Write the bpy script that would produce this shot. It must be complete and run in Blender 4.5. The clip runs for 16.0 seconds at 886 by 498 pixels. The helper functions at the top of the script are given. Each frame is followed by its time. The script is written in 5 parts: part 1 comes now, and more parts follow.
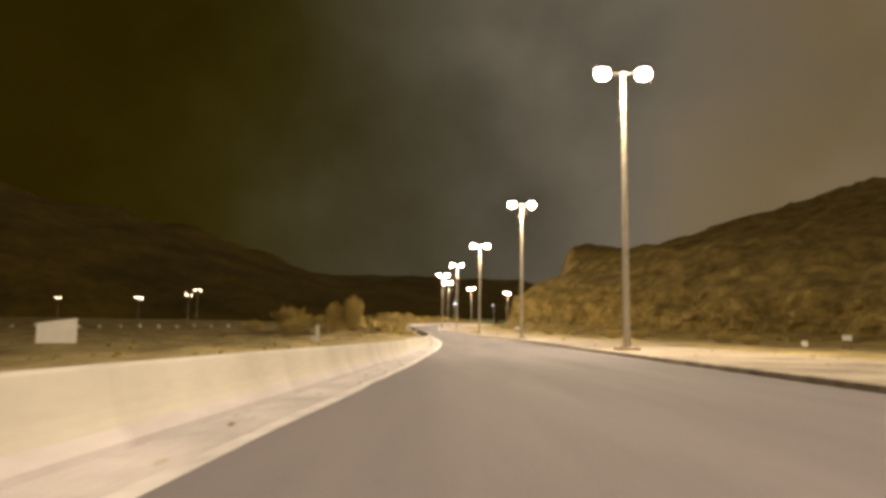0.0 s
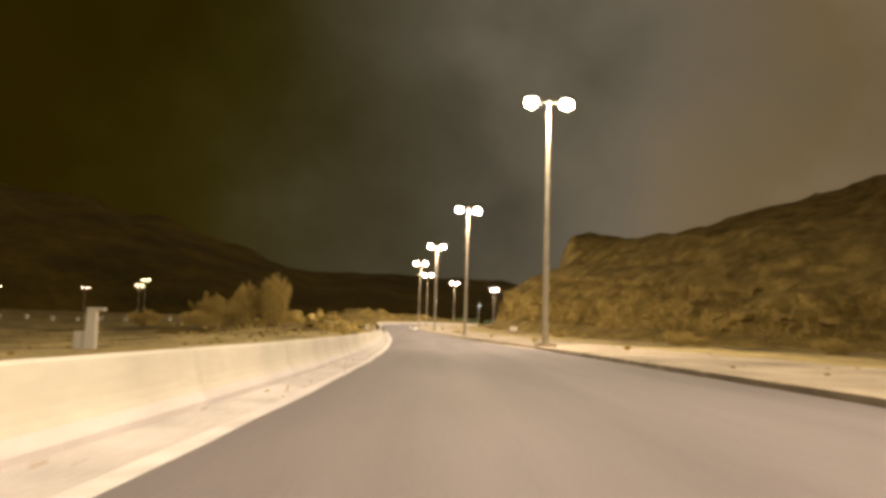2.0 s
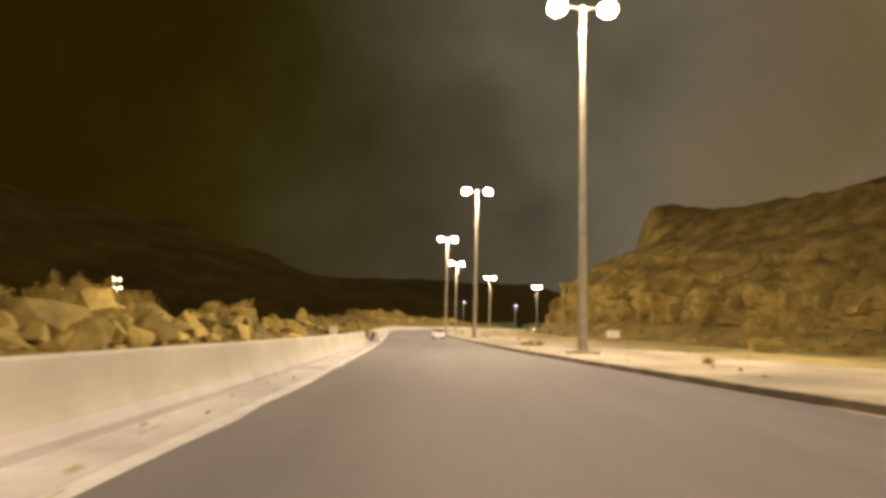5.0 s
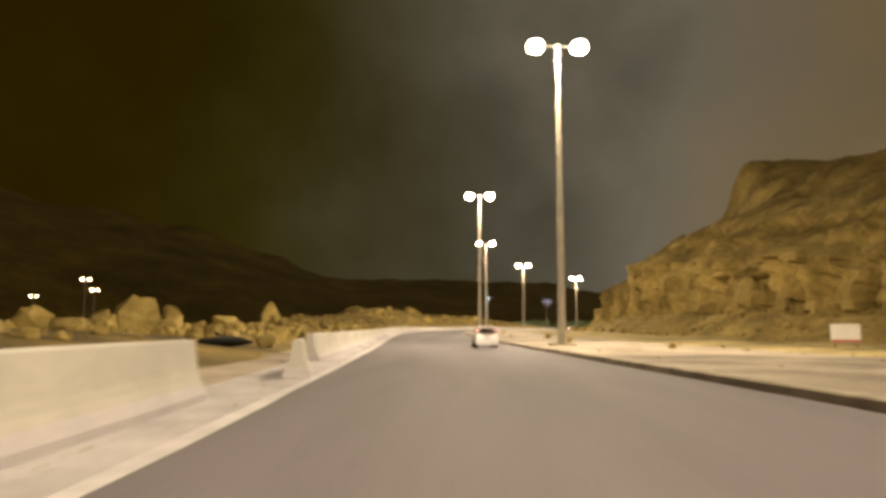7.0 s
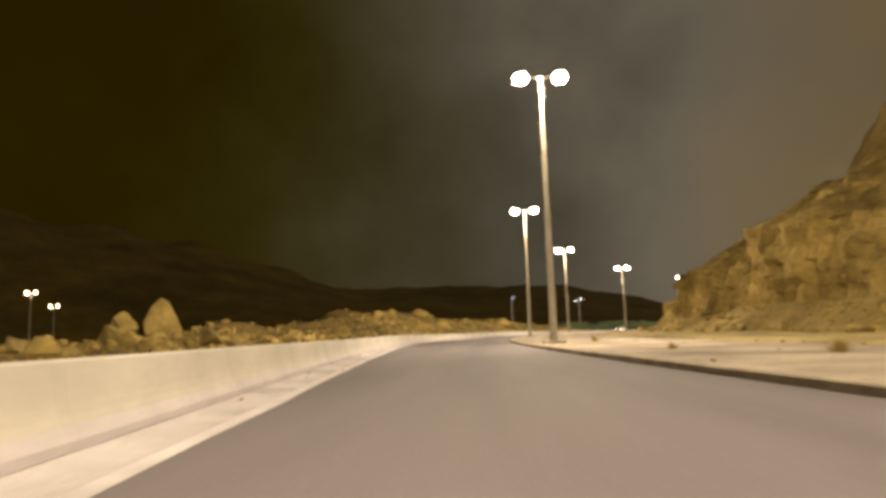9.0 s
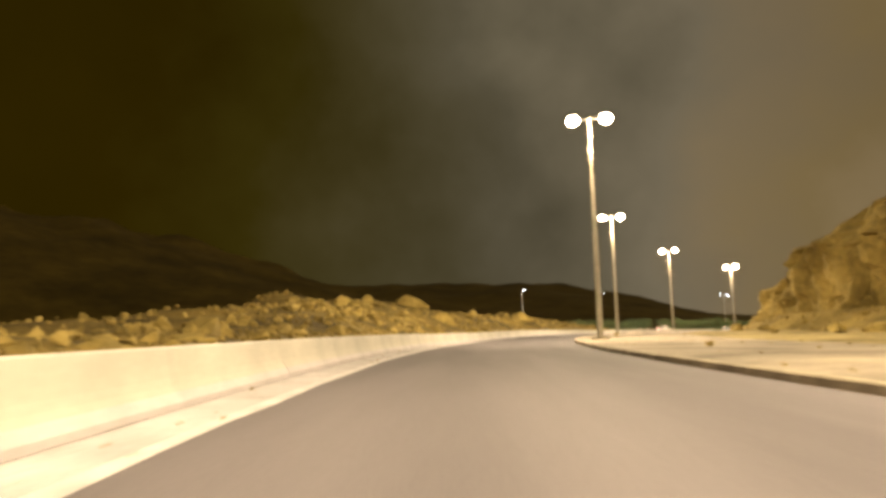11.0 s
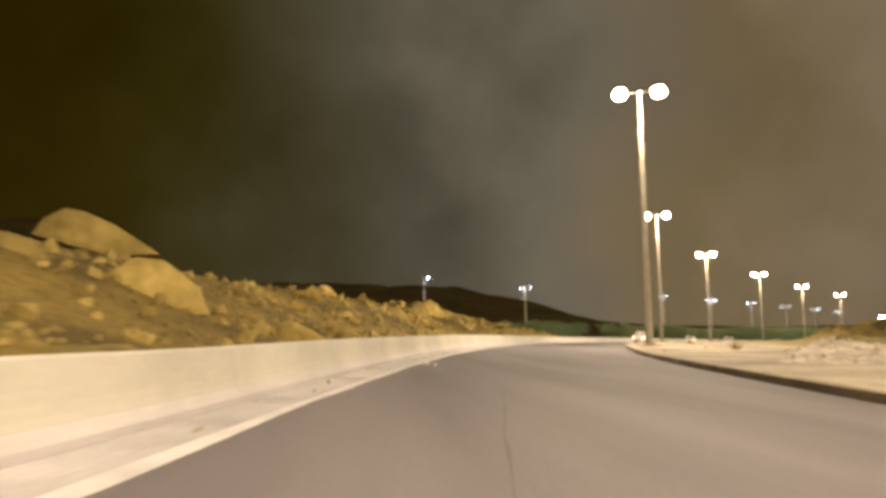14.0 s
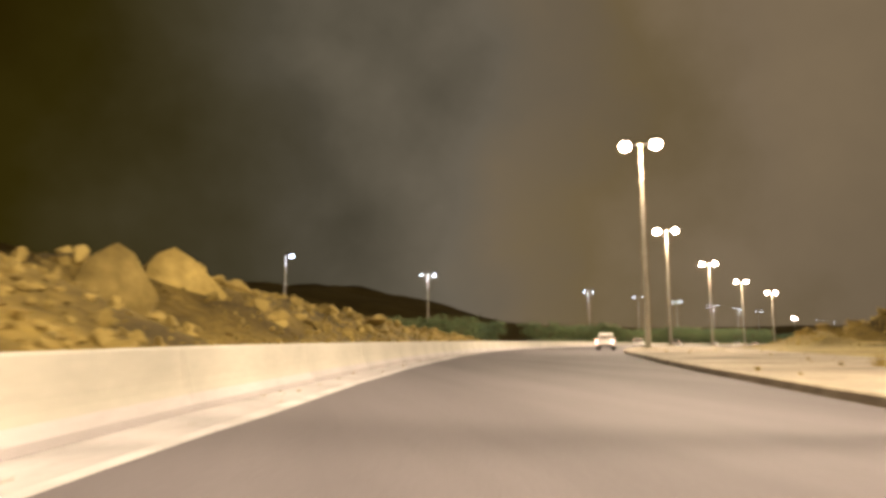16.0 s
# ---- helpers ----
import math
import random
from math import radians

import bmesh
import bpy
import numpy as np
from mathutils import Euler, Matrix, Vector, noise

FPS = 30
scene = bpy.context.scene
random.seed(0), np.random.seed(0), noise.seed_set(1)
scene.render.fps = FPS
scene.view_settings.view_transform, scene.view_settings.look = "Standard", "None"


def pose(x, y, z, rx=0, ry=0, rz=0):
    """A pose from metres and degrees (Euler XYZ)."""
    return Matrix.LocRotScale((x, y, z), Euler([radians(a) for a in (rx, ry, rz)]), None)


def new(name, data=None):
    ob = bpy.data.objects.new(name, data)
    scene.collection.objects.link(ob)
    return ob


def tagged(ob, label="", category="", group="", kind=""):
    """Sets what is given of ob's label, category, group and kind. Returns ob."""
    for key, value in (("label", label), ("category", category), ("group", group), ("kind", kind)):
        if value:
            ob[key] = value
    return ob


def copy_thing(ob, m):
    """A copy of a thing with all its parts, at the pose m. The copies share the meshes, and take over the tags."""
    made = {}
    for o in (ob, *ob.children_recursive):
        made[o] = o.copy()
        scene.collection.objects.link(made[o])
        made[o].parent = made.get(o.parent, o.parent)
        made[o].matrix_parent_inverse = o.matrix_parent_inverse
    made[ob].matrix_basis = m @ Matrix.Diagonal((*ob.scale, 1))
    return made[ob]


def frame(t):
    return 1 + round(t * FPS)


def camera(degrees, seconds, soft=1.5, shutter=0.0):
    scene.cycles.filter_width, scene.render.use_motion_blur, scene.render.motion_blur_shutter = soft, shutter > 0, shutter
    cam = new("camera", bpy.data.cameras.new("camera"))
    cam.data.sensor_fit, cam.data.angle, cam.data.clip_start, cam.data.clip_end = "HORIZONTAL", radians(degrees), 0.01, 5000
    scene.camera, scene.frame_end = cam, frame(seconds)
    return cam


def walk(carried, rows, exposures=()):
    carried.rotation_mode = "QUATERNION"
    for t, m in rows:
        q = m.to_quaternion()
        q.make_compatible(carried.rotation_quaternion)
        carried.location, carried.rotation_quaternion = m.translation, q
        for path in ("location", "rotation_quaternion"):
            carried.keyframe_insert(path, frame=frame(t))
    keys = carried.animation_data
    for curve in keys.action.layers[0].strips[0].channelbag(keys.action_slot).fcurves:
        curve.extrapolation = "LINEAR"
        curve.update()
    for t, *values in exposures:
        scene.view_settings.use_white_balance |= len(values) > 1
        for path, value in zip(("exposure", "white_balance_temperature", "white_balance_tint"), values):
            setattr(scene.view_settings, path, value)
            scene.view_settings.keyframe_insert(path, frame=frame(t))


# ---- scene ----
cam = camera(66.3, 16.0, soft=3.8, shutter=0.35)

# seconds, x, y, z, yaw, pitch, roll
PATH = [
    (0.0, 0.000, 0.000, 1.375, -0.00, 6.18, -0.87),
    (0.5, 0.488, 11.229, 1.194, -0.71, 6.15, -1.58),
    (1.0, 1.025, 22.441, 1.015, -1.14, 6.09, -2.05),
    (1.5, 1.514, 33.687, 0.849, -1.34, 6.09, -2.27),
    (2.0, 1.910, 44.975, 0.689, -1.47, 6.25, -1.91),
    (2.5, 2.119, 56.255, 0.540, -1.31, 6.20, -1.59),
    (3.0, 2.207, 67.486, 0.412, -1.26, 6.24, -1.28),
    (3.5, 2.089, 78.753, 0.307, -1.20, 6.25, -1.15),
    (4.0, 1.845, 90.079, 0.223, -0.43, 6.48, -1.21),
    (4.5, 1.434, 101.525, 0.145, 0.17, 6.64, -1.32),
    (5.0, 0.891, 113.054, 0.070, 0.65, 6.74, -1.42),
    (5.5, 0.250, 124.628, 0.004, 1.04, 6.79, -1.43),
    (6.0, -0.453, 136.214, -0.046, 1.37, 6.81, -1.30),
    (6.5, -1.183, 147.774, -0.074, 1.70, 6.82, -0.94),
    (7.0, -1.906, 159.274, -0.073, 2.05, 6.82, -0.30),
    (7.5, -2.778, 170.950, -0.065, 2.39, 6.79, 0.69),
    (8.0, -3.620, 182.653, -0.049, 2.60, 6.96, 1.34),
    (8.5, -4.483, 194.343, -0.028, 2.70, 7.13, 1.63),
    (9.0, -5.360, 206.012, 0.012, 3.15, 7.48, 1.81),
    (9.5, -6.263, 217.597, 0.076, 3.18, 7.59, 1.80),
    (10.0, -7.178, 229.049, 0.157, 3.01, 7.45, 1.76),
    (10.5, -7.987, 240.347, 0.256, 2.88, 7.37, 1.59),
    (11.0, -8.628, 251.518, 0.359, 2.63, 7.33, 1.33),
    (11.5, -9.041, 262.587, 0.455, 2.14, 7.33, 1.05),
    (12.0, -9.166, 273.578, 0.538, 1.25, 7.37, 0.77),
    (12.5, -8.941, 284.515, 0.607, -0.17, 7.45, 0.55),
    (13.0, -8.307, 295.421, 0.658, -2.27, 7.56, 0.43),
    (13.5, -7.240, 306.369, 0.720, -4.02, 7.40, 0.27),
    (14.0, -5.699, 317.302, 0.802, -6.33, 7.49, 0.15),
    (14.5, -3.745, 328.221, 0.903, -8.29, 7.53, -0.03),
    (15.0, -1.335, 339.179, 1.005, -10.86, 7.65, -0.06),
    (15.5, 1.543, 349.994, 1.094, -12.76, 7.60, -0.01),
    (16.0, 4.717, 360.641, 1.170, -14.43, 7.54, 0.06),
]
ROAD = [(-9.0, -160.0, 0.90), (-4.6, -80.0, 0.75), (-2.0, -36.0, 0.40), (0.0, 0.0, 0.17), (1.5, 33.7, -0.36), (2.2, 67.5, -0.79), (1.4, 101.5, -1.06), (-0.5, 136.2, -1.25), (-2.8, 170.9, -1.27), (-5.4, 206.0, -1.19), (-8.0, 240.3, -0.95), (-9.2, 273.6, -0.67), (-7.2, 306.4, -0.48), (-1.3, 339.2, -0.20), (4.7, 360.6, -0.03), (15.6, 391.5, 0.02), (30.3, 422.6, 0.00), (62.5, 468.8, -0.28), (99.6, 508.5, -0.83), (137.9, 546.0, -1.32), (178.5, 581.2, -1.76), (220.0, 614.9, -1.98), (286.0, 667.7, -2.20), (440.0, 786.5, -2.20)]
LAMP_POSTS = [(12.6, 46.9, -0.28), (11.3, 98.3, -0.78), (8.0, 150.0, -1.07), (4.0, 202.3, -1.03), (-0.2, 254.7, -0.58), (2.2, 310.9, -0.22), (15.1, 366.0, 0.14), (39.1, 417.6, 0.18), (70.4, 462.4, -0.05), (106.8, 501.5, -0.59), (144.8, 538.5, -1.14), (185.1, 573.5, -1.58)]

# seconds, stops, kelvin, tint
EXPOSURES = [
    (0.0, -0.15, 6500, 15), (0.5, 0.0, 6750, 14), (1.0, 0.0, 7100, 12), (1.5, -0.05, 6900, 14.5), (2.0, -0.2, 6650, 15), (2.5, -0.05, 6500, 12), (3.0, 0.0, 6800, 13), (3.5, -0.05, 7000, 14),
    (4.0, -0.1, 6700, 14.5), (6.5, -0.45, 7100, 13.5), (7.0, -0.25, 6500, 13), (7.5, 0.05, 6550, 13.5), (8.0, -0.08, 6650, 14), (8.5, -0.18, 6550, 15), (9.0, -0.33, 6550, 14.5),
    (9.5, 0.0, 6450, 10), (10.0, -0.05, 7150, 9.5), (12.5, 0.05, 6800, 12), (13.0, -0.1, 6650, 12.5), (13.5, -0.3, 6600, 14.5), (14.0, -0.15, 6500, 13.5), (14.5, 0.15, 6500, 9.5),
    (15.0, 0.05, 6500, 11.5), (15.5, -0.12, 6500, 14.5), (16.0, -0.2, 6450, 15.5)]
walk(cam, [(t, pose(x, y, z, 90 + pitch, roll, yaw)) for t, x, y, z, yaw, pitch, roll in PATH], EXPOSURES)

# ---------------------------------------------------------------- light
WARM = (1.0, 0.80, 0.52)
COOL = (0.75, 0.90, 1.0)
# sky colour from west (0) over north (0.5) to east (1)
SKY = [(0.0, (0.022, 0.0140, 0.0005)), (0.275, (0.023, 0.0142, 0.0004)), (0.35, (0.033, 0.0245, 0.0030)), (0.41, (0.049, 0.0395, 0.0140)), (0.47, (0.066, 0.0560, 0.0290)),
       (0.53, (0.084, 0.0735, 0.0470)), (0.585, (0.122, 0.1060, 0.0710)), (0.64, (0.160, 0.1370, 0.0940)), (0.70, (0.172, 0.1340, 0.0800)), (0.76, (0.168, 0.1230, 0.0580)),
       (0.83, (0.205, 0.1540, 0.0900)), (1.0, (0.220, 0.1620, 0.0870))]
# gain on the unseen sky to the south, added as fill for the hills
SOUTH_FILL = 2.0


def night_sky():
    """Dusty night sky: dark olive over the western hills, grey-brown in the east."""
    w = bpy.data.worlds.new("night_sky")
    scene.world = w
    w.use_nodes = True
    n, l = w.node_tree.nodes, w.node_tree.links
    n.clear()
    co = n.new("ShaderNodeTexCoord")
    flat = n.new("ShaderNodeVectorMath")
    flat.operation = "MULTIPLY"
    flat.inputs[1].default_value = (1, 1, 0)
    l.new(co.outputs["Generated"], flat.inputs[0])
    unit = n.new("ShaderNodeVectorMath")
    unit.operation = "NORMALIZE"
    l.new(flat.outputs[0], unit.inputs[0])
    axes = n.new("ShaderNodeSeparateXYZ")
    l.new(unit.outputs[0], axes.inputs[0])
    # thin uneven cloud
    noi = n.new("ShaderNodeTexNoise")
    noi.inputs["Scale"].default_value = 3.4
    noi.inputs["Detail"].default_value = 6
    l.new(co.outputs["Generated"], noi.inputs["Vector"])
    shift = n.new("ShaderNodeMapRange")
    l.new(noi.outputs["Fac"], shift.inputs["Value"])
    shift.inputs["To Min"].default_value, shift.inputs["To Max"].default_value = 0.38, 0.62
    along = n.new("ShaderNodeMath")
    along.operation = "MULTIPLY_ADD"
    l.new(axes.outputs["X"], along.inputs[0])
    along.inputs[1].default_value = 0.5
    l.new(shift.outputs[0], along.inputs[2])
    ramp = n.new("ShaderNodeValToRGB")
    l.new(along.outputs[0], ramp.inputs[0])
    e = ramp.color_ramp.elements
    e[0].position, e[0].color = 0.0, (*SKY[0][1], 1)
    e[1].position, e[1].color = 1.0, (*SKY[-1][1], 1)
    for at, c in SKY[1:-1]:
        k = e.new(at)
        k.color = (*c, 1)
    # added fill: the unseen southern sky is brightened to light the hills
    fill_map = n.new("ShaderNodeMapRange")
    fill_map.interpolation_type = "SMOOTHSTEP"
    l.new(axes.outputs["Y"], fill_map.inputs["Value"])
    fill_map.inputs["From Min"].default_value, fill_map.inputs["From Max"].default_value = 0.1, -0.9
    fill_map.inputs["To Min"].default_value, fill_map.inputs["To Max"].default_value = 1.0, SOUTH_FILL
    cloud = n.new("ShaderNodeMapRange")
    l.new(noi.outputs["Fac"], cloud.inputs["Value"])
    cloud.inputs["From Min"].default_value, cloud.inputs["From Max"].default_value = 0.25, 0.75
    cloud.inputs["To Min"].default_value, cloud.inputs["To Max"].default_value = 0.82, 1.18
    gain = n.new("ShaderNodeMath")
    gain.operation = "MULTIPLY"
    l.new(fill_map.outputs[0], gain.inputs[0])
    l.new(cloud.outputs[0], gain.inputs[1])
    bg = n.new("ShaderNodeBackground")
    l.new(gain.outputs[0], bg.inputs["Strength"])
    l.new(ramp.outputs["Color"], bg.inputs["Color"])
    out = n.new("ShaderNodeOutputWorld")
    l.new(bg.outputs[0], out.inputs["Surface"])


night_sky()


def lamp(where, colour, watts, name="lamp_light"):
    d = bpy.data.lights.new(name, "POINT")
    d.energy, d.color, d.shadow_soft_size = watts, colour, 0.35
    o = new(name, d)
    o.location = where
    return o


# ---------------------------------------------------------------- materials
def material(name, base, rough=0.85, metal=0.0, scale=3.0, vary=0.25, bump=0.3, fine=40.0, tint=None, emit=None, power=0.0,
             piece=0.0, spec=0.4, stretch=None, relief=0.03):
    """Base colour broken up at two scales, with fine relief; piece: how far single pieces differ."""
    m = bpy.data.materials.new(name)
    m.use_nodes = True
    n, l = m.node_tree.nodes, m.node_tree.links
    b = n["Principled BSDF"]
    b.inputs["Roughness"].default_value, b.inputs["Metallic"].default_value = rough, metal
    b.inputs["Specular IOR Level"].default_value = spec
    b.inputs["Base Color"].default_value = (*base, 1)
    if emit:
        b.inputs["Emission Color"].default_value = (*emit, 1)
        b.inputs["Emission Strength"].default_value = power
        return m
    if vary == 0 and bump == 0:
        return m
    co = n.new("ShaderNodeTexCoord")
    big, small = n.new("ShaderNodeTexNoise"), n.new("ShaderNodeTexNoise")
    big.inputs["Scale"].default_value, big.inputs["Detail"].default_value = scale, 6
    small.inputs["Scale"].default_value, small.inputs["Detail"].default_value = fine, 4
    for k in (big, small):
        l.new(co.outputs["Object"], k.inputs["Vector"])
    if stretch:
        mp = n.new("ShaderNodeMapping")
        mp.inputs["Scale"].default_value = stretch
        l.new(co.outputs["Object"], mp.inputs["Vector"])
        l.new(mp.outputs[0], big.inputs["Vector"])
    r1 = n.new("ShaderNodeValToRGB")
    l.new(big.outputs["Fac"], r1.inputs[0])
    dark = [c * (1 - vary) for c in base]
    light = [min(1, c * (1 + vary)) for c in (tint or base)]
    e = r1.color_ramp.elements
    e[0].position, e[0].color, e[1].position, e[1].color = 0.32, (*dark, 1), 0.68, (*light, 1)
    r2 = n.new("ShaderNodeMapRange")
    l.new(small.outputs["Fac"], r2.inputs["Value"])
    r2.inputs["From Min"].default_value, r2.inputs["From Max"].default_value = 0.3, 0.7
    r2.inputs["To Min"].default_value, r2.inputs["To Max"].default_value = 1 - vary * 0.6, 1 + vary * 0.6
    mix = n.new("ShaderNodeVectorMath")
    mix.operation = "SCALE"
    l.new(r1.outputs["Color"], mix.inputs[0])
    l.new(r2.outputs[0], mix.inputs["Scale"])
    last = mix
    if piece:
        info, r3 = n.new("ShaderNodeObjectInfo"), n.new("ShaderNodeMapRange")
        l.new(info.outputs["Random"], r3.inputs["Value"])
        r3.inputs["To Min"].default_value, r3.inputs["To Max"].default_value = 1 - piece, 1 + piece
        last = n.new("ShaderNodeVectorMath")
        last.operation = "SCALE"
        l.new(mix.outputs[0], last.inputs[0])
        l.new(r3.outputs[0], last.inputs["Scale"])
    l.new(last.outputs[0], b.inputs["Base Color"])
    if bump:
        bp = n.new("ShaderNodeBump")
        bp.inputs["Strength"].default_value, bp.inputs["Distance"].default_value = bump, relief
        l.new(small.outputs["Fac"], bp.inputs["Height"])
        l.new(bp.outputs[0], b.inputs["Normal"])
    return m


ASPHALT = material("asphalt", (0.153, 0.139, 0.151), 0.86, spec=0.2, scale=0.5, vary=0.15, bump=0.3, fine=22, stretch=(1.0, 0.10, 1.0))
PATCH = material("asphalt_repair", (0.085, 0.078, 0.07), 0.75, scale=0.5, vary=0.2, bump=0.2, fine=25)
PAINT = material("worn_road_paint", (0.55, 0.53, 0.54), 0.6, scale=1.5, vary=0.2, bump=0.1, fine=30)
SHOULDER = material("dusty_shoulder", (0.44, 0.418, 0.43), 0.9, scale=0.6, vary=0.22, bump=0.3, fine=12)
CONCRETE = material("cream_concrete", (0.435, 0.414, 0.362), 0.85, scale=0.5, vary=0.12, bump=0.12, fine=9, piece=0.045)
# barrier foot: headlamp light tinted into a paler, bluer copy of the cream concrete
FOOTING = material("headlit_concrete", (0.44, 0.414, 0.425), 0.88, scale=0.5, vary=0.14, bump=0.16, fine=11, piece=0.045)
LITTER = material("white_plastic_film", (0.84, 0.83, 0.82), 0.5, scale=1.2, vary=0.04, bump=0.05, fine=9)
KERB = material("kerb_concrete", (0.35, 0.29, 0.21), 0.9, scale=1.0, vary=0.25, bump=0.3, fine=14, piece=0.12)
KERBTOP = material("kerb_top_concrete", (0.36, 0.31, 0.23), 0.9, scale=1.0, vary=0.2, bump=0.3, fine=14, piece=0.1)
SAND = material("pale_sand", (0.272, 0.227, 0.178), 0.95, scale=0.25, vary=0.3, bump=0.7, fine=5, tint=(0.362, 0.305, 0.236), relief=0.05)
PALESPOIL = material("pale_spoil", (0.45, 0.395, 0.335), 0.95, scale=0.8, vary=0.3, bump=0.8, fine=6, tint=(0.54, 0.475, 0.405), relief=0.05)
FIELD = material("sandy_field", (0.27, 0.205, 0.075), 0.95, scale=0.16, vary=0.38, bump=0.9, fine=2.5, tint=(0.33, 0.26, 0.11), relief=0.12)
SOIL = material("stony_soil", (0.100, 0.068, 0.0132), 0.95, scale=0.22, vary=0.42, bump=0.9, fine=3, tint=(0.178, 0.125, 0.028), relief=0.12)
ROCK = material("ochre_rock", (0.236, 0.171, 0.044), 0.9, scale=0.5, vary=0.24, bump=0.8, fine=2.6, tint=(0.320, 0.240, 0.078), piece=0.3, relief=0.07)
CLIFF = material("cliff_rock", (0.212, 0.150, 0.036), 0.92, scale=0.18, vary=0.35, bump=1.0, fine=1.3, tint=(0.27, 0.198, 0.062), relief=0.35)
MOUNTAIN = material("far_hillside", (0.125, 0.092, 0.018), 1.0, scale=0.008, vary=0.35, bump=0, fine=0.05)
STEEL = material("galvanised_steel", (0.34, 0.31, 0.25), 0.62, 0.2, scale=2, vary=0.12, bump=0.05, fine=30)
HEADCASE = material("lamp_housing", (0.25, 0.25, 0.25), 0.5, 0.3, scale=3, vary=0.1, bump=0)
LENS = material("lit_warm_lens", (1, 0.9, 0.7), emit=(1.0, 0.88, 0.72), power=90)
LENSFAR = material("lit_far_warm_lens", (1, 0.9, 0.6), emit=(1.0, 0.82, 0.48), power=14)
LENSBLUE = material("lit_cool_lens", (0.8, 0.9, 1), emit=(0.80, 0.92, 1.0), power=12)
BARK = material("bark", (0.15, 0.10, 0.06), 0.95, scale=4, vary=0.3, bump=0.6, fine=25)
DUSTLEAF = material("dusty_leaves", (0.33, 0.25, 0.058), 0.8, scale=2, vary=0.3, bump=0, fine=8, tint=(0.38, 0.28, 0.09))
GREENLEAF = material("green_leaves", (0.125, 0.15, 0.07), 0.8, scale=2, vary=0.35, bump=0, fine=8, tint=(0.13, 0.18, 0.08))
WHITEBOARD = material("white_board", (0.72, 0.70, 0.66), 0.6, scale=1.2, vary=0.06, bump=0.05, fine=9)
RUSTY = material("rusty_steel", (0.20, 0.11, 0.06), 0.8, 0.3, scale=5, vary=0.3, bump=0.2, fine=30)
REDSTRIP = material("red_paint", (0.42, 0.09, 0.05), 0.6, scale=3, vary=0.15, bump=0)
BLACKBAG = material("black_plastic", (0.012, 0.012, 0.012), 0.8, scale=6, vary=0.2, bump=0.5, fine=12)
SILVER = material("silver_car_paint", (0.66, 0.65, 0.65), 0.32, 0.5, scale=1.2, vary=0.05, bump=0, fine=200)
CARWHITE = material("white_car_paint", (0.75, 0.73, 0.70), 0.35, 0.0, scale=1.2, vary=0.04, bump=0, fine=200)
CARGLASS = material("tinted_car_glass", (0.62, 0.58, 0.54), 0.03, vary=0, bump=0, spec=0.6)
CARGLASS.node_tree.nodes["Principled BSDF"].inputs["Transmission Weight"].default_value = 1.0
SEATCLOTH = material("seat_cloth", (0.26, 0.22, 0.18), 0.9, scale=6, vary=0.15, bump=0.2, fine=60)
RUBBER = material("tyre_rubber", (0.02, 0.019, 0.018), 0.85, scale=8, vary=0.2, bump=0.1, fine=60)
ALLOY = material("wheel_alloy", (0.45, 0.45, 0.45), 0.35, 0.8, scale=4, vary=0.08, bump=0)
TRIM = material("black_plastic_trim", (0.02, 0.02, 0.02), 0.6, scale=6, vary=0.15, bump=0)
PLATE = material("plate_white", (0.7, 0.69, 0.66), 0.5, scale=3, vary=0.04, bump=0)
BARINK = material("plate_ink", (0.05, 0.05, 0.05), 0.6, scale=3, vary=0.04, bump=0)
TAIL = material("lit_tail_lamp", (0.5, 0.02, 0.02), emit=(1.0, 0.50, 0.45), power=11)
TAILOFF = material("red_reflector", (0.30, 0.02, 0.03), 0.2, scale=5, vary=0.1, bump=0)
CLEARLAMP = material("clear_lamp_glass", (0.62, 0.58, 0.55), 0.15, scale=5, vary=0.08, bump=0)
CHROME = material("chrome", (0.7, 0.7, 0.7), 0.15, 1.0, scale=5, vary=0.03, bump=0)


# ---------------------------------------------------------------- mesh helpers
def mesh_object(name, bm, mat, smooth=False):
    me = bpy.data.meshes.new(name)
    bm.normal_update()
    bm.to_mesh(me)
    bm.free()
    if smooth:
        for p in me.polygons:
            p.use_smooth = True
    for k in (mat if isinstance(mat, (list, tuple)) else [mat]):
        me.materials.append(k)
    return new(name, me)


def part(name, bm, mat, parent, label="", smooth=False, at=None):
    o = mesh_object(name, bm, mat, smooth)
    o.parent = parent
    if at is not None:
        o.matrix_basis = at
    if label:
        o["label"] = label
    return o


def arrays_object(name, verts, faces, mat, smooth=True):
    me = bpy.data.meshes.new(name)
    me.from_pydata([tuple(v) for v in verts], [], faces)
    me.update()
    if smooth:
        me.polygons.foreach_set("use_smooth", [True] * len(me.polygons))
    me.materials.append(mat)
    return new(name, me)


def grid_faces(nu, nv):
    return [(i * nv + j, (i + 1) * nv + j, (i + 1) * nv + j + 1, i * nv + j + 1) for i in range(nu - 1) for j in range(nv - 1)]


def box(sx, sy, sz, at=(0, 0, 0), bevel=0.0, bm=None, rot=None):
    bm = bm or bmesh.new()
    m = Matrix.Translation(at) @ (rot.to_4x4() if rot else Matrix.Identity(4)) @ Matrix.Diagonal((sx, sy, sz, 1))
    made = bmesh.ops.create_cube(bm, size=1, matrix=m)
    if bevel:
        edges = list({e for v in made["verts"] for e in v.link_edges})
        bmesh.ops.bevel(bm, geom=edges, offset=bevel, segments=2, affect="EDGES", clamp_overlap=True)
    return bm


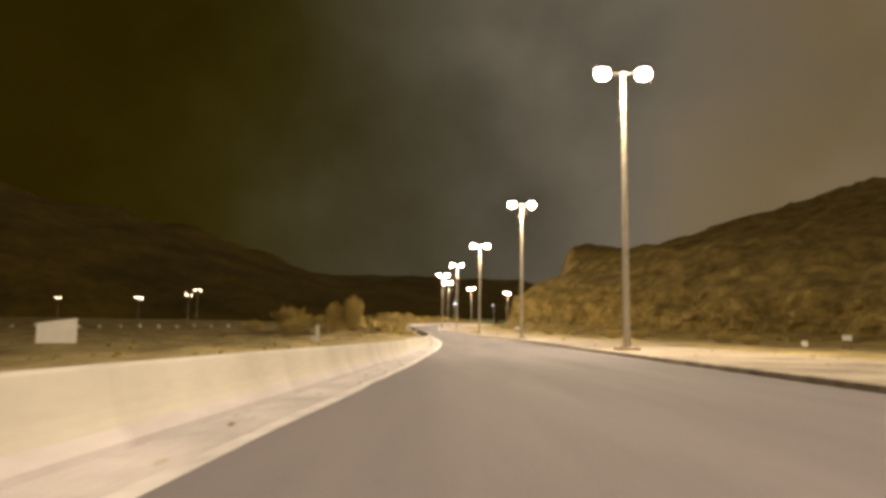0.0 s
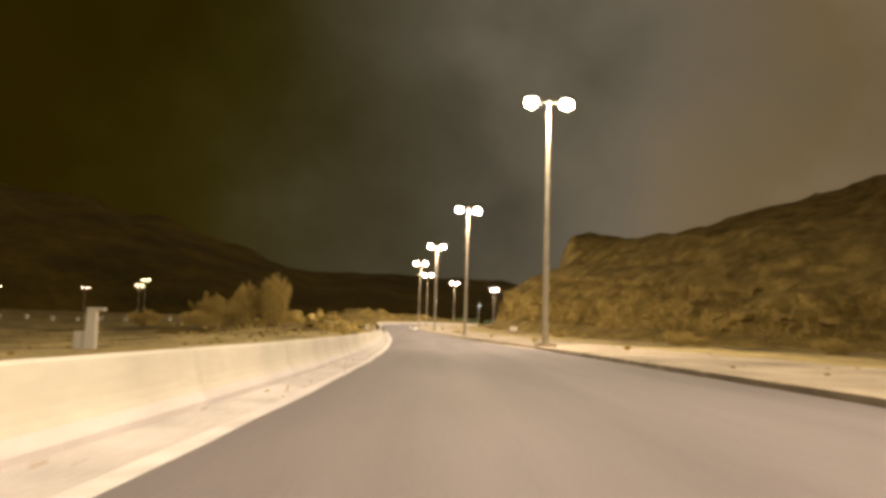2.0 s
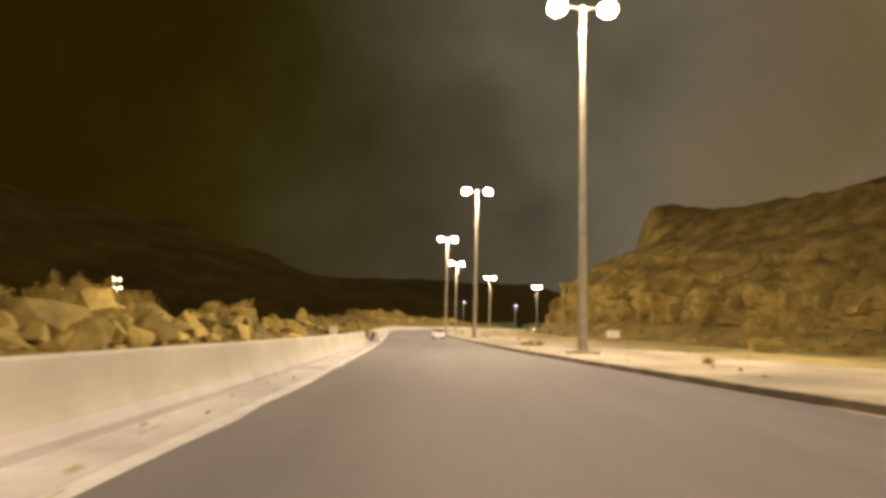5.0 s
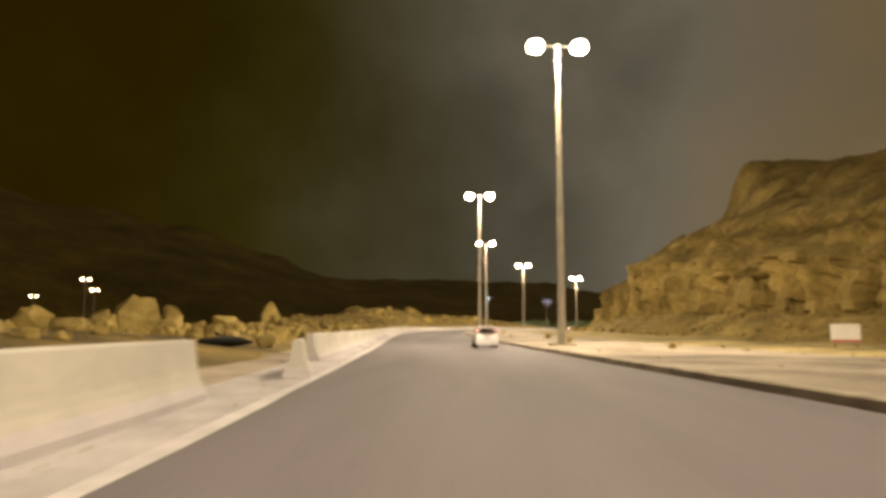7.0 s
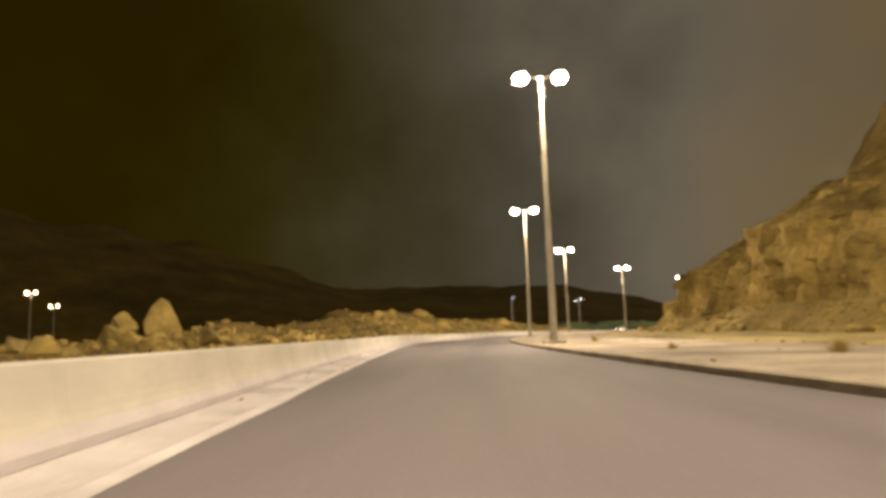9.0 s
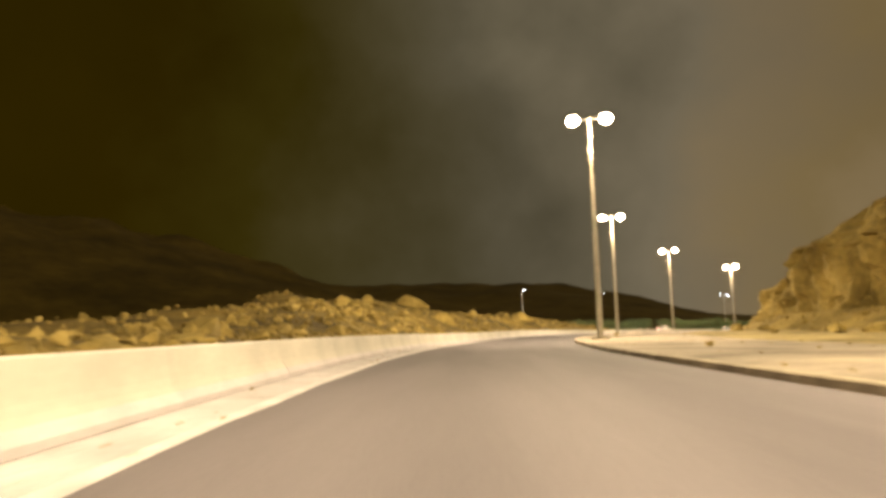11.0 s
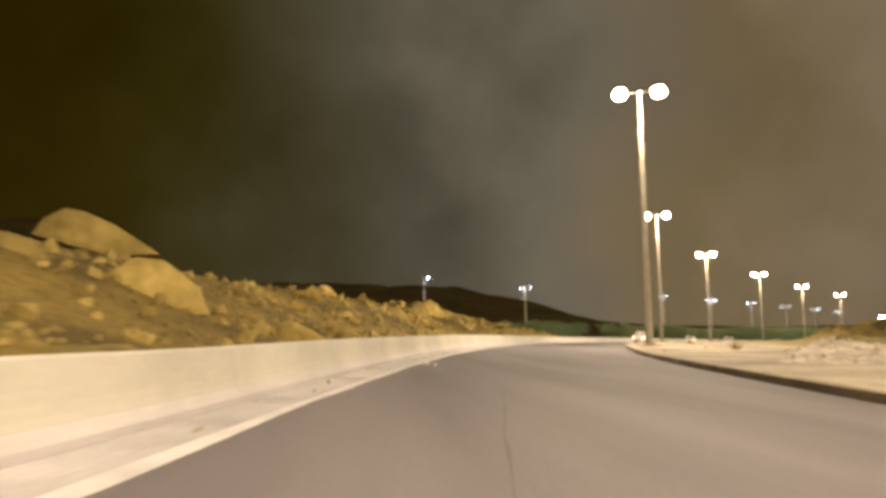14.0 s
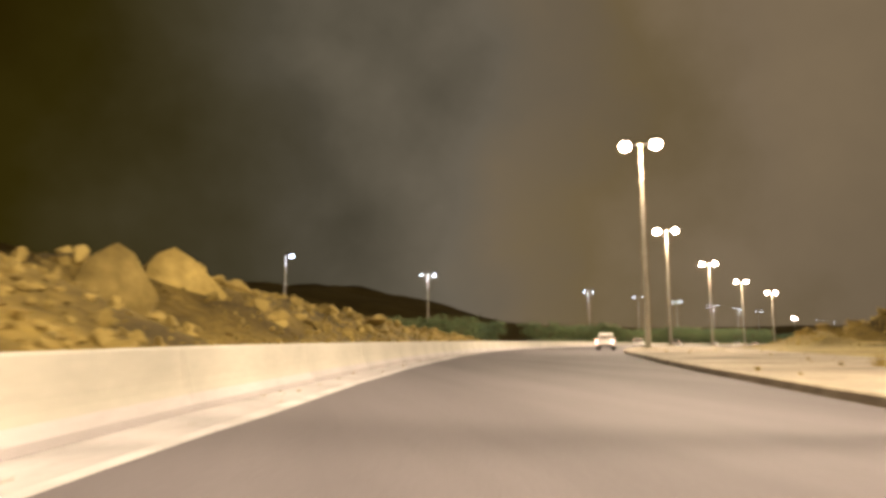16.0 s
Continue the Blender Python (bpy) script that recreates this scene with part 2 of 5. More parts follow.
def tube(r0, r1, z0, z1, sides=16, bm=None, cap=True, m=None):
    bm = bm or bmesh.new()
    mat = (m or Matrix.Identity(4)) @ Matrix.Translation((0, 0, (z0 + z1) / 2))
    bmesh.ops.create_cone(bm, cap_ends=cap, segments=sides, radius1=r0, radius2=r1, depth=z1 - z0, matrix=mat)
    return bm


def empty(name, at=(0, 0, 0), turn=0.0):
    o = new(name)
    o.matrix_basis = pose(*at, 0, 0, turn)
    return o


# ---------------------------------------------------------------- the road's line
def spline(points, step=1.0):
    p = np.array(points, float)
    out = []
    for i in range(1, len(p) - 2):
        a, b, c, d = p[i - 1:i + 3]
        # centripetal Catmull-Rom
        t0 = 0.0
        t1 = t0 + np.linalg.norm(b - a) ** 0.5
        t2 = t1 + np.linalg.norm(c - b) ** 0.5
        t3 = t2 + np.linalg.norm(d - c) ** 0.5
        n = max(2, int(np.linalg.norm(c - b) / step))
        for t in np.linspace(t1, t2, n, endpoint=False):
            a1 = (t1 - t) / (t1 - t0) * a + (t - t0) / (t1 - t0) * b
            a2 = (t2 - t) / (t2 - t1) * b + (t - t1) / (t2 - t1) * c
            a3 = (t3 - t) / (t3 - t2) * c + (t - t2) / (t3 - t2) * d
            b1 = (t2 - t) / (t2 - t0) * a1 + (t - t0) / (t2 - t0) * a2
            b2 = (t3 - t) / (t3 - t1) * a2 + (t - t1) / (t3 - t1) * a3
            out.append((t2 - t) / (t2 - t1) * b1 + (t - t1) / (t2 - t1) * b2)
    return np.array(out)


LINE = spline(ROAD)
TANGENT = np.gradient(LINE[:, :2], axis=0)
TANGENT /= np.hypot(*TANGENT.T)[:, None]
RIGHT = np.stack([TANGENT[:, 1], -TANGENT[:, 0]], 1)
YS = LINE[:, 1]


def left_rise(y):
    """How far the median side of the road lies above the middle of the driven lane."""
    return np.interp(y, [90, 160, 220, 290, 325, 370, 420], RISE)


def kerb_lat(y):
    return np.interp(y, KERB_Y, KERB_LAT)


def road_height(y, lat):
    z = np.interp(y, YS, LINE[:, 2])
    return z + left_rise(y) * np.clip(-lat / 3.4, 0, 1.3)


def on_road(y, lat, up=0.0):
    """The point beside the road's line: y along the line's own plan, lat metres to its right."""
    i = np.interp(y, YS, np.arange(len(YS)))
    x = np.interp(i, np.arange(len(YS)), LINE[:, 0])
    rx, ry = np.interp(y, YS, RIGHT[:, 0]), np.interp(y, YS, RIGHT[:, 1])
    return Vector((x + rx * lat, y + ry * lat, float(road_height(y, lat)) + up))


def heading(y):
    return math.degrees(math.atan2(-np.interp(y, YS, TANGENT[:, 0]), np.interp(y, YS, TANGENT[:, 1])))


def strip(name, profile, mat, y0=-70.0, y1=690.0, step=2.0):
    """A ribbon along the road. profile: functions or numbers (lat, up) across it."""
    ys = np.arange(y0, y1, step)
    verts = []
    for y in ys:
        for lat, up in profile:
            lat = lat(y) if callable(lat) else lat
            verts.append(on_road(y, lat, up))
    return arrays_object(name, verts, [f[::-1] for f in grid_faces(len(ys), len(profile))], mat)


RISE = [0.02, 0.06, 0.19, 0.19, 0.12, 0.13, 0.05]
KERB_Y = [-60, 0, 40, 100, 130, 160, 230, 300, 330, 355, 372, 400, 440, 700]
KERB_LAT = [9.2, 9.2, 9.0, 8.9, 7.8, 7.0, 7.1, 6.8, 6.3, 6.2, 6.7, 7.6, 8.3, 8.3]
EDGE_Y = [0, 160, 215, 290, 325, 370]
EDGE_LAT = [-2.35, -2.2, -2.4, -2.8, -2.8, -3.05]


def edge_lat(y):
    return np.interp(y, EDGE_Y, EDGE_LAT)


def barrier_lat(y):
    return edge_lat(y) - 1.36


def edge_drift(y):
    """Sand blown unevenly over the asphalt's edge."""
    return 0.10 * noise.noise((y / 3.0, 1.7, 0)) + 0.05 * noise.noise((y / 0.9, 5.2, 0))


# ---------------------------------------------------------------- ground
def near_line(x, y):
    """Signed distance to the right of the road's line and the line's y there, for arrays."""
    px, py = LINE[::3, 0], LINE[::3, 1]
    rx, ry = RIGHT[::3, 0], RIGHT[::3, 1]
    lat, yy = np.empty(len(x)), np.empty(len(x))
    for a in range(0, len(x), 20000):
        b = slice(a, a + 20000)
        d = (x[b, None] - px) ** 2 + (y[b, None] - py) ** 2
        k = d.argmin(1)
        side = (x[b] - px[k]) * rx[k] + (y[b] - py[k]) * ry[k]
        lat[b], yy[b] = np.sign(side) * np.sqrt(d[np.arange(len(k)), k]), py[k]
    return lat, yy


def wobble(x, y, size, seed=0.0):
    return np.array([noise.noise((a / size, b / size, seed)) for a, b in zip(x, y)])


def smooth(a, b, v):
    t = np.clip((v - a) / (b - a), 0, 1)
    return t * t * (3 - 2 * t)


def bank_height(lat, y):
    """Spoil bank of earth and rock behind the median barrier."""
    crest = np.interp(y, [118, 136, 165, 185, 205, 235, 250, 262, 275, 288, 298, 312, 322, 334, 346, 357, 370, 379, 392, 415, 434, 448], [0.0, 1.2, 1.4, 1.0, 0.8, 0.9, 1.0, 0.9, 1.0, 1.7, 2.8, 3.7, 3.6, 4.1, 4.2, 3.8, 3.5, 3.8, 3.8, 2.8, 1.8, 0.1])
    d = -lat - 4.4
    return crest * smooth(0, np.interp(y, [280, 310, 350, 365], [9.5, 13, 13, 10]), d) * (1 - smooth(np.interp(y, [275, 300, 325], [24, 16, 19]), np.interp(y, [275, 300, 325], [45, 34, 36]), d))


def terrain(x, y):
    """Height of the ground sheet, for arrays of places."""
    lat, yy = near_line(x, y)
    k = kerb_lat(yy)
    right, left = np.maximum(lat - k, 0), np.maximum(-lat - 4, 0)
    z = np.interp(yy, YS, LINE[:, 2]) + 0.2 * (lat > 0) + left_rise(yy) * (lat < 0)
    # flat verge, then rough ground a little lower
    z -= 0.10 * (lat > 0) * (1 - smooth(11, 15, right)) + 0.6 * smooth(15, 40, right) * (1 - smooth(180, 300, yy))
    z -= 0.9 * smooth(3, 30, left) * (1 - smooth(215, 260, yy))
    z += bank_height(lat, yy)
    z += 3.4 * np.exp(-((x + 36) / 15) ** 2 - ((y - 362) / 24) ** 2) * smooth(8, 20, left) * (1 + 0.2 * wobble(x, y, 5.0, 6.0))
    z += 1.8 * np.exp(-((x + 28) / 5.0) ** 2 - ((y - 266) / 4.5) ** 2) + 1.9 * np.exp(-((x + 30) / 5.0) ** 2 - ((y - 325) / 7.5) ** 2)
    z -= 1.9 * np.exp(-((x - 0.5) ** 2 + (y - 385.8) ** 2) / 13.0)
    z += 0.7 * np.exp(-((x + 2.9) ** 2 + (y - 389.0) ** 2) / 9.0)
    z -= 1.3 * np.exp(-((x + 3.9) ** 2 + (y - 376.0) ** 2) / 5.0)
    rough = np.where(lat > 0, smooth(13, 22, right), smooth(3, 14, left))
    z += ((0.35 + 0.15 * (lat < 0)) * wobble(x, y, 9.0) + (0.16 + 0.26 * (lat < 0)) * wobble(x, y, 3.4, 4.0)) * rough + 0.05 * wobble(x, y, 4.0, 9.0)
    # low sandy mounds beyond the verge where the road bends
    for mx, my, mh, r in ((102, 466.5, 2.3, 7), (112, 459, 4.6, 10), (122, 449, 5.2, 14), (140, 432, 6.5, 24)):
        q = np.hypot(x - mx, y - my) / r
        z += mh * np.exp(-q * q * 1.6) * (1 + 0.45 * wobble(x, y, 4.0, 2.0)) * smooth(6, 14, right)
    return z, lat, k


def ground_at(x, y):
    return float(terrain(np.array([float(x)]), np.array([float(y)]))[0][0])


def build_ground():
    xs = np.r_[-2600, -1700, -1100, -750, -520, -360, -260, -190, np.arange(-140, -60, 2.5), np.arange(-60, 60, 1.6), np.arange(60, 160, 2.5), np.arange(160, 300, 8), 320, 380, 470, 620, 850, 1200, 1800, 2600]
    ys = np.r_[-900, -500, -280, -160, -100, np.arange(-70, 180, 2.5), np.arange(180, 450, 1.6), np.arange(450, 470, 2.5), np.arange(470, 700, 8), 720, 800, 920, 1100, 1400, 1900, 2700]
    x, y = [a.ravel() for a in np.meshgrid(xs, ys, indexing="ij")]
    z, lat, k = terrain(x, y)
    z -= 0.7 * ((lat > -4.9) & (lat < k + 2.6))
    faces = grid_faces(len(xs), len(ys))
    o = arrays_object("ground", np.stack([x, y, z], 1), faces, SOIL)
    o.data.materials.append(FIELD)
    # dug spoil behind the barrier, open sandy field elsewhere
    a = np.array([f[0] for f in faces])
    ragged = 10 * wobble(x[a], y[a], 14.0, 3.3)
    spoil = (lat[a] < -4) & (lat[a] > -46 + ragged) & (y[a] > 122 + ragged) & (y[a] < 452 + ragged)
    spoil |= (lat[a] > 30) & (x[a] > 101 + 0.25 * ragged) & (y[a] > 425) & (y[a] < 478 + 0.3 * ragged)
    o.data.polygons.foreach_set("material_index", np.where(spoil, 0, 1).astype(np.int32))
    tagged(o, "stony brown desert soil with rubble and shallow mounds", "ground", kind="structure")


build_ground()

tagged(strip("road", [(lambda y: edge_lat(y) + edge_drift(y) - 0.02, 0.0), (0, 0), (3.0, 0.0), (lambda y: kerb_lat(y), 0.0)], ASPHALT),
       "worn grey asphalt carriageway lit by tall street lamps", "road", kind="structure")
tagged(strip("tar_seam", [(lambda y: 0.12 + 0.05 * noise.noise((y / 2, 0, 0)), 0.004), (lambda y: 0.155 + 0.06 * noise.noise((y / 1.4, 3, 0)), 0.004)], PATCH, 306, 332, 0.5),
       "dark tar seam running along the asphalt", "road marking", kind="structure")
tagged(strip("shoulder", [(lambda y: edge_lat(y) - 1.8, -0.005), (lambda y: edge_lat(y) - 1.0, -0.003), (lambda y: edge_lat(y) + 0.3, -0.006)], SHOULDER), "dusty pale concrete shoulder beside the barrier", "shoulder", kind="structure")
tagged(strip("gutter_dust", [(lambda y: kerb_lat(y) - 0.9 * smooth(94, 101, y) * (1 - smooth(112, 128, y)) - 0.03 + 2 * edge_drift(y), 0.004), (lambda y: kerb_lat(y) - 0.01, 0.008)], SAND, 97, 127, 1.0),
       "pale dust drifted along the foot of the kerb", "dust strip", kind="structure")
tagged(strip("edge_line", [(lambda y: edge_lat(y) - 0.24, 0.004), (lambda y: edge_lat(y) + edge_drift(y), 0.006)], PAINT), "worn white edge line on the asphalt", "road marking", kind="structure")
for first, last, off in ((84, 107, 0.28), (188, 207, 0.5)):
    tagged(strip("shoulder_joint", [(lambda y: edge_lat(y) - off - 0.035 + 0.02 * noise.noise((y / 2.5, 4.4, 0)), 0.005), (lambda y: edge_lat(y) - off + 0.02 * noise.noise((y / 1.7, 8.1, 0)), 0.006)], PATCH, first, last, 0.5),
           "dark open joint running along the concrete shoulder", "road joint", kind="structure")
tagged(strip("verge", [(lambda y: kerb_lat(y) + 0.18, 0.2), (lambda y: kerb_lat(y) + 2, 0.21), (lambda y: kerb_lat(y) + 6, 0.22), (lambda y: kerb_lat(y) + 11, 0.2), (lambda y: kerb_lat(y) + 15, 0.0)], SAND),
       "pale packed sand verge behind the kerb", "verge", kind="structure")
tagged(strip("left_verge", [(lambda y: edge_lat(y) - 6.2, -0.3), (lambda y: edge_lat(y) - 3.6, 0.02), (lambda y: edge_lat(y) - 1.65, -0.02)], SAND), "pale sandy strip behind the barrier", "verge", kind="structure")


# ---------------------------------------------------------------- far hills
def ridge(name, cx, cy, profile, radius, depth, mat, label):
    """A mountain range seen all along: crest heights by bearing, with a rough slope in front."""
    az = np.arange(profile[0][0], profile[-1][0] + 0.01, 0.5)
    rows = 14
    verts = []
    for a in az:
        el = np.interp(a, [p[0] for p in profile], [p[1] for p in profile])
        h = radius * math.tan(radians(el))
        for j in range(rows):
            f = j / (rows - 1)
            r = radius - depth * (1 - f)
            x, y = cx + r * math.sin(radians(a)), cy + r * math.cos(radians(a))
            rough = noise.fractal((x / 160, y / 160, 3.1), 1.0, 2.0, 5) * 0.10 * h * (f ** 0.7)
            verts.append((x, y, h * f ** 0.8 + rough - 4))
    o = arrays_object(name, verts, grid_faces(len(az), rows), mat)
    tagged(o, label, "mountain", kind="structure")


ridge("mountain_range", 0, 200, [(-110, 9), (-60, 11), (-38, 10.5), (-26, 8.7), (-20, 6.9), (-14, 5.2), (-10, 4.3), (-3, 4.4), (3, 4.4), (6, 4.1), (10, 3.5), (13, 2.9),
                                 (16, 1.9), (18, 1.4), (22, 1.1), (30, 0.9), (50, 1.2), (80, 2)], 1900, 900, MOUNTAIN, "dark bare mountain range under the night sky")


# ---------------------------------------------------------------- cliff and hill
TALUS = []


def build_cliff():
    """Cut rock face with a talus foot; the hill climbs behind it."""
    front = np.array([(150, -60), (118, 20), (103, 90), (80, 150), (52, 200), (38, 240), (33, 275), (31.2, 288), (31.0, 299.5), (34.5, 303), (38, 309), (38.5, 330), (35.3, 346), (34.0, 353), (35.0, 358), (45, 364), (62, 371), (92, 392), (140, 420)], float)
    u = np.r_[0, np.cumsum(np.hypot(*np.diff(front, axis=0).T))]
    s = np.arange(0, u[-1], 0.65)
    px, py = np.interp(s, u, front[:, 0]), np.interp(s, u, front[:, 1])
    tx, ty = np.gradient(px), np.gradient(py)
    for _ in range(8):
        tx, ty = [np.convolve(np.pad(a, 2, "edge"), np.ones(5) / 5, "valid") for a in (tx, ty)]
    ln = np.hypot(tx, ty)
    nx, ny = ty / ln, -tx / ln          # into the hill
    # (distance behind the front edge, share of the face's height or metres)
    steps = np.r_[np.linspace(-9, -1.5, 7), np.linspace(-1.2, 1.6, 20), np.linspace(2.4, 8, 7), np.linspace(10, 40, 16), np.linspace(46, 190, 18)]
    verts = []
    for i in range(len(s)):
        y = py[i]
        face = np.interp(y, [-60, 100, 160, 200, 250, 300, 345, 352, 358, 364, 372, 392, 420], [3, 4, 5, 7, 11, 14.5, 12.0, 8.8, 6.6, 5.0, 4, 3, 2])
        tall = np.interp(y, [-60, 60, 150, 220, 266, 300, 314, 319, 327, 345, 358, 366, 380, 420], [30, 30, 28, 29, 33, 37, 40, 38, 24, 18, 9, 6.5, 4.5, 3])
        for d in steps:
            if d < -1.3:
                z = 3.0 * smooth(-9, 0, d) * face / 9 - (5 if d < -8.5 else 0)
            elif d < 1.7:
                z = face * (0.22 + 0.78 * smooth(-1.3, 1.7, d))
            else:
                rise = np.interp(y, [100, 200, 270], [70, 55, 50])
                k = min(1.0, (d - 1.7) / rise)
                z = face + (tall - face) * (1.5 * k - 0.5 * k ** 3) + 0.03 * d
                bench = face + 6.5 * smooth(1, 13, d) + (tall - face - 6.5) * smooth(18, 29, d)
                step = smooth(268, 296, y)
                z = z * (1 - step) + bench * step
                z += 0.29 * max(0, d - 62) * smooth(375, 345, y)
            near, deep = min(d, 8.0), max(d - 8.0, 0.0)
            x0, y0 = px[i] + nx[i] * near + 0.94 * deep, py[i] + ny[i] * near + 0.34 * deep
            p = Vector((x0, y0, z))
            amp = 0.35 if d < -1.3 else 1.0
            big = noise.fractal((p.x / 14, p.y / 14, p.z / 10), 1.0, 2.1, 5)
            cell = noise.voronoi((p.x / 5.5, p.y / 5.5, p.z / 9.0))[0]
            crag = (cell[1] - cell[0])
            fissure = noise.noise((s[i] / 1.9, p.z / 14, 2.2)) + 0.6 * noise.noise((s[i] / 0.8, p.z / 9, 5.2))
            chip = noise.noise((p.x / 1.3, p.y / 1.3, p.z / 2.2)) + 0.6 * noise.noise((p.x / 0.7, p.y / 0.7, p.z / 1.1))
            jog = 0.35 * noise.noise((p.x / 3, p.y / 3, p.z / 3))
            block = noise.cell((s[i] / 2.7 + jog, p.z / 4.6 + 0.7 * jog + 3.3 * noise.cell((s[i] / 2.7 + jog, 0.5, 0.5)), 1.5)) + 0.6 * noise.cell((s[i] / 1.2 + jog, p.z / 1.9 + jog, 7.5))
            push = (1.25 * (block - 0.8) if -1.3 < d < 12 else 0) + (0.45 * chip if -1.3 < d < 14 else 0) + 1.6 * big * amp + 2.2 * (0.45 - crag) * amp + (0.7 * fissure if -1.3 < d < 9 else 0)
            if d > 20:
                push, z = push * 0.5, z + 1.6 * big + 3 * noise.fractal((p.x / 60, p.y / 60, 7.7), 1.0, 2.0, 3) * smooth(20, 60, d)
            verts.append((x0 - nx[i] * push, y0 - ny[i] * push, z + 0.9 * big * amp * (0.3 if d < -6 else 1) - 1.3))
    n = len(steps)
    foot = [k for k in range(len(verts)) if -8.2 < steps[k % n] < 0.2 and 110 < verts[k][1] < 362]
    TALUS.extend((verts[k], steps[k % n]) for k in foot)
    o = arrays_object("cliff", verts, grid_faces(len(s), n), CLIFF, smooth=False)
    tagged(o, "cut ochre rock cliff with rubble at its foot and hill behind", "cliff", kind="structure")


build_cliff()


# ---------------------------------------------------------------- rocks
def roughen(bm, seed, cuts, amount, soft=0.13):
    """Splits the facets, softens their edges a little and gives them relief."""
    bmesh.ops.triangulate(bm, faces=bm.faces)
    if cuts:
        bmesh.ops.subdivide_edges(bm, edges=bm.edges, cuts=cuts, use_grid_fill=True)
        bmesh.ops.smooth_vert(bm, verts=bm.verts, factor=soft, use_axis_x=True, use_axis_y=True, use_axis_z=True)
    for v in bm.verts:
        q = v.co * 2.1 + Vector((seed * 1.7, 0, 0))
        v.co *= 1 + amount * noise.fractal(q, 1.0, 2.0, 4) + 0.5 * amount * noise.noise(v.co * 9.0)
    bmesh.ops.recalc_face_normals(bm, faces=bm.faces)


def hull(points):
    bm = bmesh.new()
    for p in points:
        bm.verts.new(p)
    made = bmesh.ops.convex_hull(bm, input=bm.verts)
    spare = [g for g in made["geom_interior"] + made["geom_unused"] if isinstance(g, bmesh.types.BMVert)]
    bmesh.ops.delete(bm, geom=list(set(spare)), context="VERTS")
    return bm


def rock_mesh(seed, size, corners=12, fine=3):
    """An angular block: the hull of a few random corners, chipped and roughened."""
    rnd = random.Random(seed)
    pts = []
    for _ in range(corners + 4):
        n = Vector((rnd.gauss(0, 1), rnd.gauss(0, 1), rnd.gauss(0, 0.9))).normalized()
        pts.append(n * rnd.uniform(0.78, 1.08))
    bm = hull(pts)
    roughen(bm, seed, (0, 0, 1, 2)[fine], 0.08)
    for v in bm.verts:
        v.co = Vector((v.co.x * size[0], v.co.y * size[1], v.co.z * size[2]))
    return bm


def shaped_boulder(x, y, z, turn, outline, depth, seed, label):
    """A rock with a known side outline (across, up) and a depth; the ends taper towards the back and front."""
    pts = []
    c = Vector((sum(p[0] for p in outline) / len(outline), 0, sum(p[1] for p in outline) / len(outline)))
    for u, w in outline:
        pts.append(Vector((u, 0.25 * depth, w)))
        pts.append(c.lerp(Vector((u, -0.5 * depth, w)), 0.93))
    for u, w in outline[::2]:
        pts.append(c.lerp(Vector((u, depth, w)), 0.7))
        pts.append(c.lerp(Vector((u + 0.2, -depth, w - 0.25)), 0.5))
    bm = hull(pts)
    roughen(bm, seed, 4, 0.02, 0.03)
    o = mesh_object("boulder", bm, ROCK)
    o.matrix_basis = pose(x, y, z, 0, 0, turn)
    tagged(o, label, "boulder", "boulders on the bank")


def boulder(x, y, size, turn=0.0, tilt=0.0, sink=0.3, seed=1, up=None, label="", corners=10):
    bm = rock_mesh(seed, size, corners - 2)
    o = mesh_object("boulder", bm, ROCK)
    z = ground_at(x, y) if up is None else up
    o.matrix_basis = pose(x, y, z + size[2] * (1 - sink * 2) * 0.75, tilt, tilt * 0.6, turn)
    tagged(o, label or "angular ochre boulder on the rubble bank", "boulder", "boulders on the bank")
    return o


def rubble(name, places, seed, label, mat=ROCK, fine=2):
    """Loose stones too many to count, as one mesh."""
    rnd = random.Random(seed)
    shapes = []
    for k in range(6):
        bm = rock_mesh(seed * 10 + k, (1, 1, 1), 7, fine)
        bm.verts.ensure_lookup_table()
        shapes.append(([v.co.copy() for v in bm.verts], [[v.index for v in f.verts] for f in bm.faces]))
        bm.free()
    verts, faces = [], []
    for x, y, z, r in places:
        vs, fs = shapes[rnd.randrange(6)]
        m = Euler((rnd.uniform(0, 6), rnd.uniform(0, 6), rnd.uniform(0, 6))).to_matrix() @ Matrix.Diagonal((r * rnd.uniform(0.8, 1.4), r, r * rnd.uniform(0.6, 1.0)))
        k = len(verts)
        verts += [m @ v + Vector((x, y, z)) for v in vs]
        faces += [[i + k for i in f] for f in fs]
    o = arrays_object(name, verts, faces, mat, smooth=False)
    tagged(o, label, "rubble", kind="stuff")


FIELD_BLOCKS = [(-30.7, 217.8, 2.2, 2.2), (-24.8, 211.3, 0.95, 1.7), (-22.6, 206.0, 1.25, 0.7), (-19.7, 208.8, 1.1, 1.05), (-28.0, 199.2, 1.25, 1.0), (-25.0, 198.0, 1.5, 0.7), (-18.6, 207.2, 0.8, 0.4),
                (-11.3, 190.8, 0.6, -0.35), (-13.2, 191.6, 0.55, -0.2), (-13.3, 200.5, 0.55, 0.15), (-7.6, 183.2, 0.5, -0.25), (-22.2, 218.8, 0.85, 0.5), (-21.3, 224.6, 0.95, 0.4), (-26.3, 244.9, 0.95, 2.0),
                (-15.2, 195.5, 0.6, 0.1), (-27.6, 207.5, 1.2, 0.9), (-33.5, 208.0, 1.5, 1.3), (-36.0, 221.0, 1.6, 1.4), (-16.4, 202.2, 0.7, 0.2), (-23.8, 239.5, 0.8, 1.2), (-29.0, 236.0, 1.0, 1.3)]


